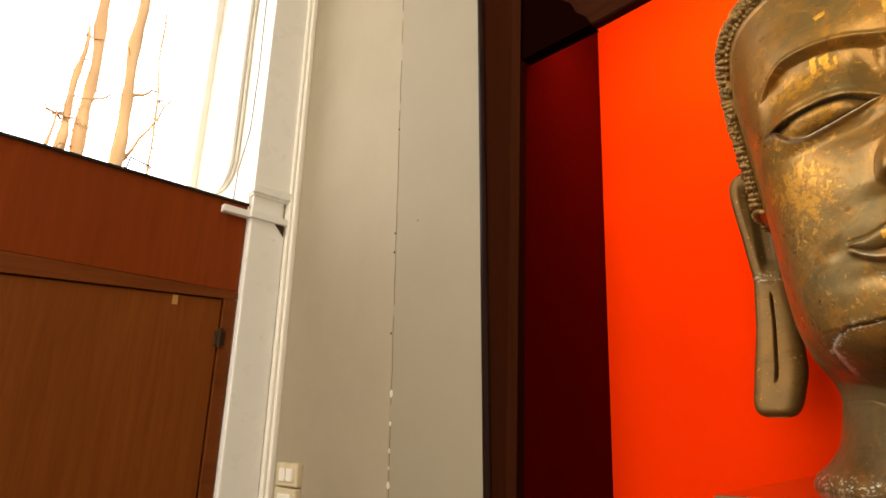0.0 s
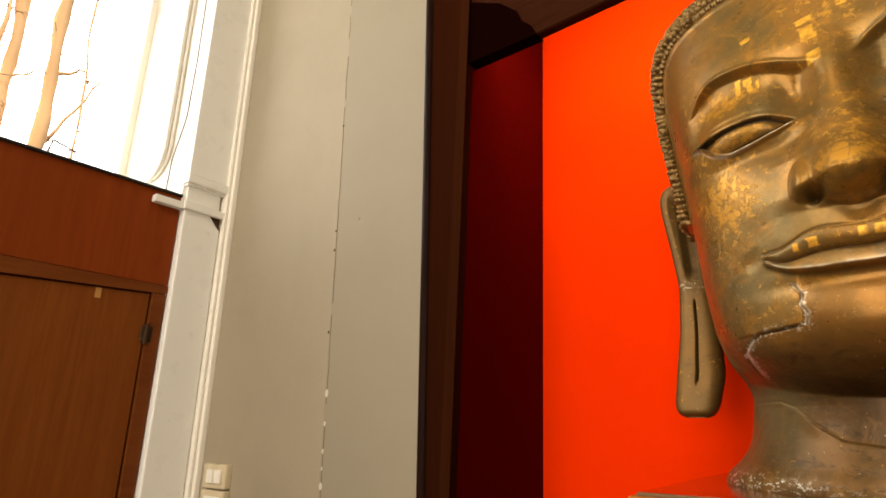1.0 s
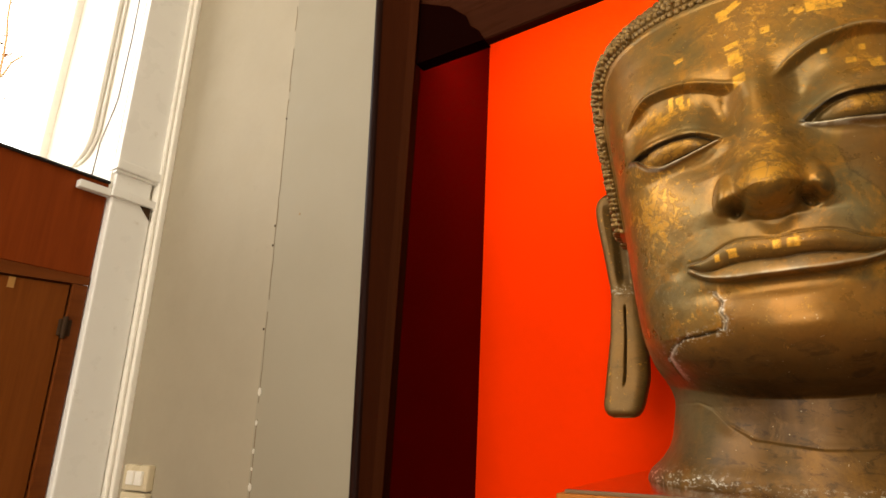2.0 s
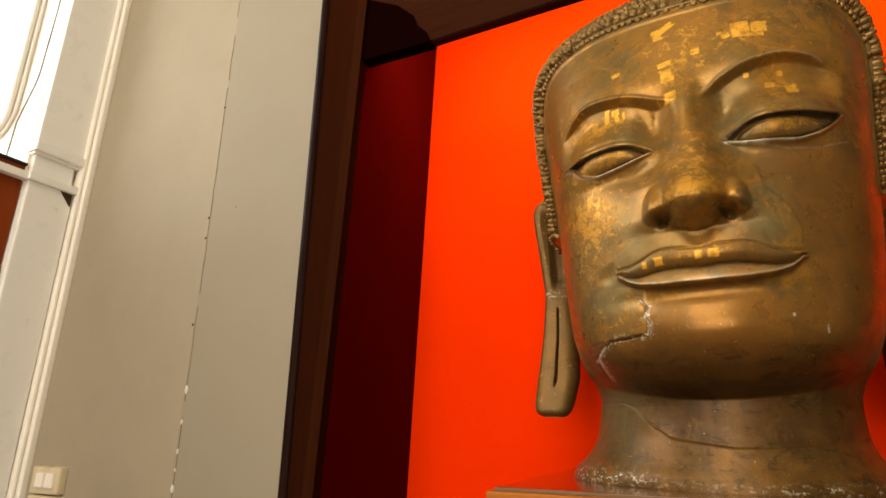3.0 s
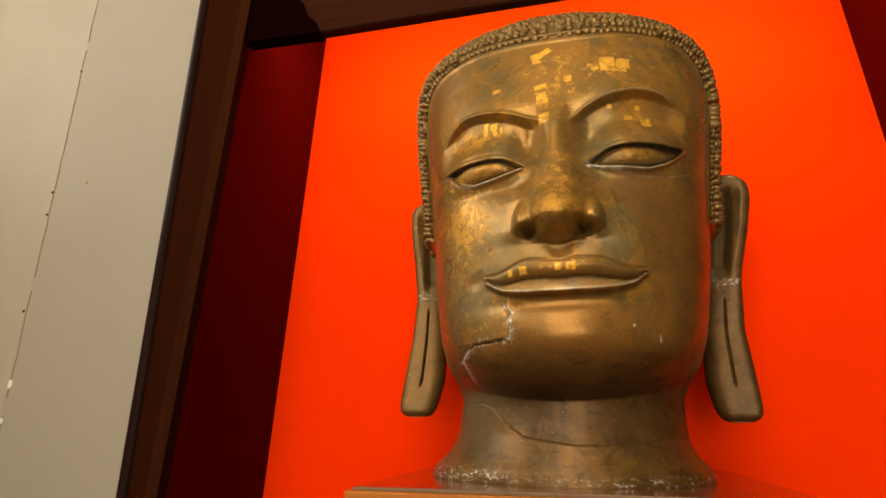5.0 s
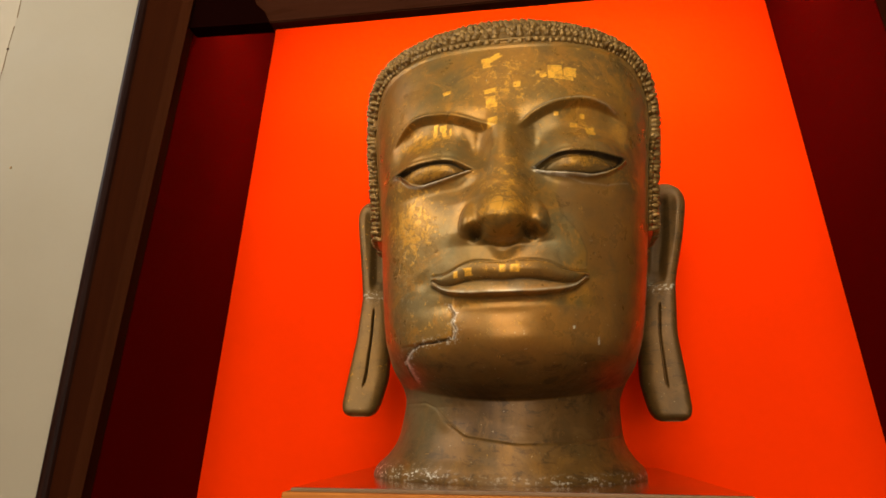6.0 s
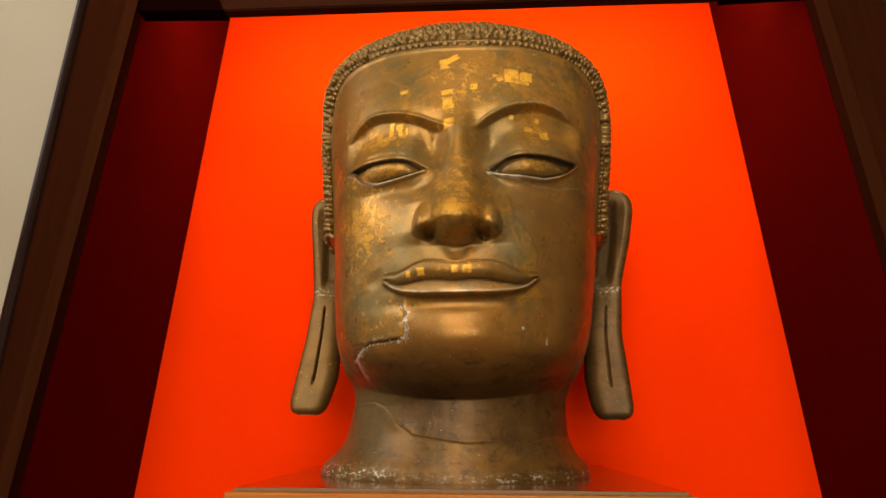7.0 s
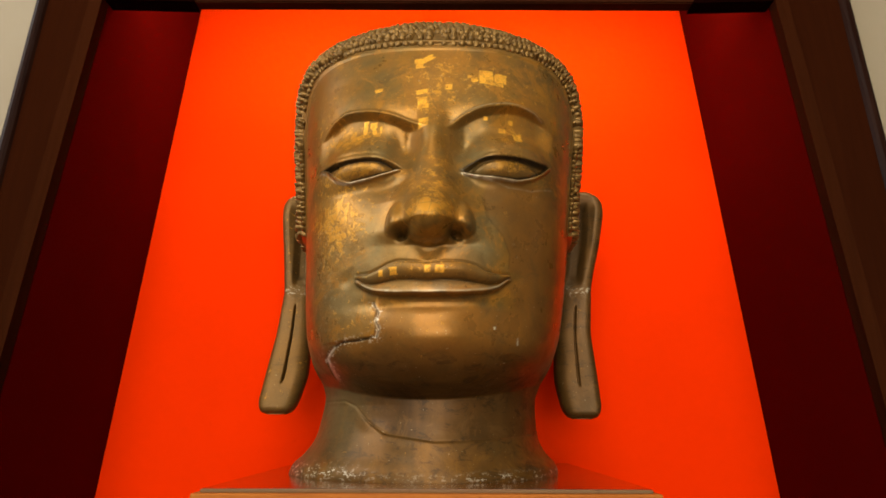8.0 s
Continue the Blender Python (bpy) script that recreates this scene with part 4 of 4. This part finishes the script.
    for z in np.arange(0.458, 0.70, 0.0105):
        for side in (-1, 1):
            spots.append((side * radians(69.4), z))
    for a, z in spots:
        aa, zz = np.array([a, a + e, a]), np.array([z, z, min(z + e, 0.9559)])
        px, py, pz = head_surface(aa, zz)
        p0 = np.array([px[0], py[0], pz[0]])
        t1 = np.array([px[1], py[1], pz[1]]) - p0
        t2 = np.array([px[2], py[2], pz[2]]) - p0
        nn = np.cross(t1, t2)
        if np.linalg.norm(nn) < 1e-12:
            continue
        nn /= np.linalg.norm(nn)
        t1 /= np.linalg.norm(t1)
        t2 = np.cross(nn, t1)
        rad, tall = 0.0070 * rng.uniform(0.85, 1.15), (0.0075 + 0.006 * math.sin(abs(a)) ** 4 * (z < 0.85)) * rng.uniform(0.8, 1.2)
        tip = (rng.uniform(-0.3, 0.3), rng.uniform(-0.3, 0.3))
        v = []
        for pr, ph in prof:
            cu = np.cos(th)[:, None] * pr * rad + tip[0] * rad * max(ph, 0) ** 2
            cv = np.sin(th)[:, None] * pr * rad + tip[1] * rad * max(ph, 0) ** 2
            v.append(p0 + cu * t1 + cv * t2 + nn * ph * tall)
        add(np.concatenate(v), cf, dark_hair=1.0)

    # ears: long flat lobes with a hollow above and a slit below
    def ear(side):
        nz, ns = 140, 102
        t = np.linspace(0, 1, nz)
        if side < 0:
            keys = [0.108, 0.125, 0.19, 0.28, 0.38, 0.48, 0.56, 0.60, 0.628]
            outer = np.interp(t, (np.array(keys) - 0.108) / 0.52, [-0.384, -0.393, -0.384, -0.371, -0.365, -0.377, -0.388, -0.389, -0.368])
            inner = np.interp(t, (np.array(keys) - 0.108) / 0.52, [-0.328, -0.315, -0.297, -0.297, -0.300, -0.300, -0.302, -0.305, -0.335])
            base, span = 0.108, 0.52
        else:
            keys = [0.100, 0.115, 0.18, 0.28, 0.40, 0.50, 0.58, 0.615, 0.640]
            outer = np.interp(t, (np.array(keys) - 0.1) / 0.54, [0.328, 0.338, 0.336, 0.331, 0.344, 0.372, 0.389, 0.386, 0.355])
            inner = np.interp(t, (np.array(keys) - 0.1) / 0.54, [0.270, 0.258, 0.246, 0.252, 0.268, 0.280, 0.290, 0.300, 0.330])
            base, span = 0.100, 0.54
        kern = np.ones(9) / 9
        pad = lambda q: np.convolve(np.concatenate([np.full(4, q[0]), q, np.full(4, q[-1])]), kern, "valid")
        outer, inner = pad(outer), pad(inner)
        mid, half = (outer + inner) / 2, np.abs(outer - inner) / 2
        edge = np.where(t < 0.5, (0.030 - t) / 0.030, (t - 0.955) / 0.045)
        rnd = np.sqrt(np.clip(1 - np.clip(edge, 0, 1) ** 2, 0.0, 1))
        low = np.where(t < 0.5, 0.62, 0.15)
        half = half * (low + (1 - low) * rnd)
        thick = 0.030 * (0.2 + 0.8 * rnd)
        fu = np.linspace(-1, 1, 81)
        bu = np.linspace(1, -1, ns - 79)[1:-1]
        ux = np.concatenate([fu, bu])
        uy = np.concatenate([-(1 - np.abs(fu) ** 5 + 1e-9) ** 0.4, (1 - np.abs(bu) ** 4) ** 0.5])
        ex = mid[:, None] + half[:, None] * ux[None, :]
        depth = np.interp(t, [0, 0.5, 1], [0.055, 0.085, 0.10])
        ey = depth[:, None] + thick[:, None] * uy[None, :] - 0.25 * side * (mid[:, None] - ex) * -1
        ez = (base + span * t)[:, None] + 0 * ex
        # hollow of the upper ear, rim, slit of the lobe
        u = side * (ex - mid[:, None]) / np.maximum(half[:, None], 1e-4)
        T2 = t[:, None] + 0 * ex
        face = (uy[None, :] < 0)
        up = smooth01(0.53, 0.60, T2) * smooth01(0.95, 0.88, T2)
        hollow = up * smooth01(0.75, 0.15, np.abs(u + 0.15)) * 0.016
        hollow = hollow - up * 0.005 * bell(u - 0.25 + 0.5 * (T2 - 0.75), 0.16)
        slit = (1.0 if side < 0 else 0.35) * smooth01(0.12, 0.14, T2) * smooth01(0.46, 0.44, T2) * bell(u - 0.02, 0.042) * 0.016
        step = 0.0015 * bell(T2 - 0.51, 0.008)
        ey = ey + np.where(face, hollow + slit + step, 0)
        v = np.stack([ex - HX, ey, ez], -1).reshape(-1, 3)
        i = np.arange(nz - 1)[:, None] * ns
        j = np.arange(ns)[None, :]
        k = (j + 1) % ns
        f = np.stack([i + j, i + k, i + ns + k, i + ns + j], -1).reshape(-1, 4)
        # ears browned too, the right one deeper to stand for the head's shade
        add(v, f, dark_hair=0.35, brown_and_shade=0.90 if side < 0 else 0.99, verdigris=0.22 if side < 0 else 0.04, gilding=0.25 if side < 0 else 0.05,
            # colour darkened in the slit and hollow, as shade would
            inlay_and_shade=np.clip(np.where(face, slit * 42 + hollow * 18, 0), 0, 0.9).reshape(-1), chips=(0.5 * bell(T2 - 0.52, 0.02)).reshape(-1))
        caps = np.array([[0, q, q + 1, q + 2] for q in range(1, ns - 2, 2)])
        all_f.append(caps + count - len(v)), all_f.append(caps[:, ::-1] + (nz - 1) * ns + count - len(v))

    ear(-1)
    ear(1)
    V, F = np.concatenate(all_v), np.concatenate(all_f)
    me = bpy.data.meshes.new("bronze_head")
    me.from_pydata(V.tolist(), [], F.tolist())
    me.validate()
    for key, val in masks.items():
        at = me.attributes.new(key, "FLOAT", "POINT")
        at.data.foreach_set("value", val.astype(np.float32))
    me.polygons.foreach_set("use_smooth", np.ones(len(me.polygons), dtype=bool))
    me.materials.append(M_BRONZE)
    me.update()
    ob = new("bronze_head", me)
    ob.location = (HX, HY, PT + 0.001)
    tagged(ob, "large weathered bronze head statue with gold leaf remnants on a plinth", "statue")
    return ob


build_room()
build_niche()
build_partition()
build_post()
build_window()
build_switch()
build_cables()
build_seam()
build_nails()
build_wire()
build_outside()
build_plinth()
build_head()
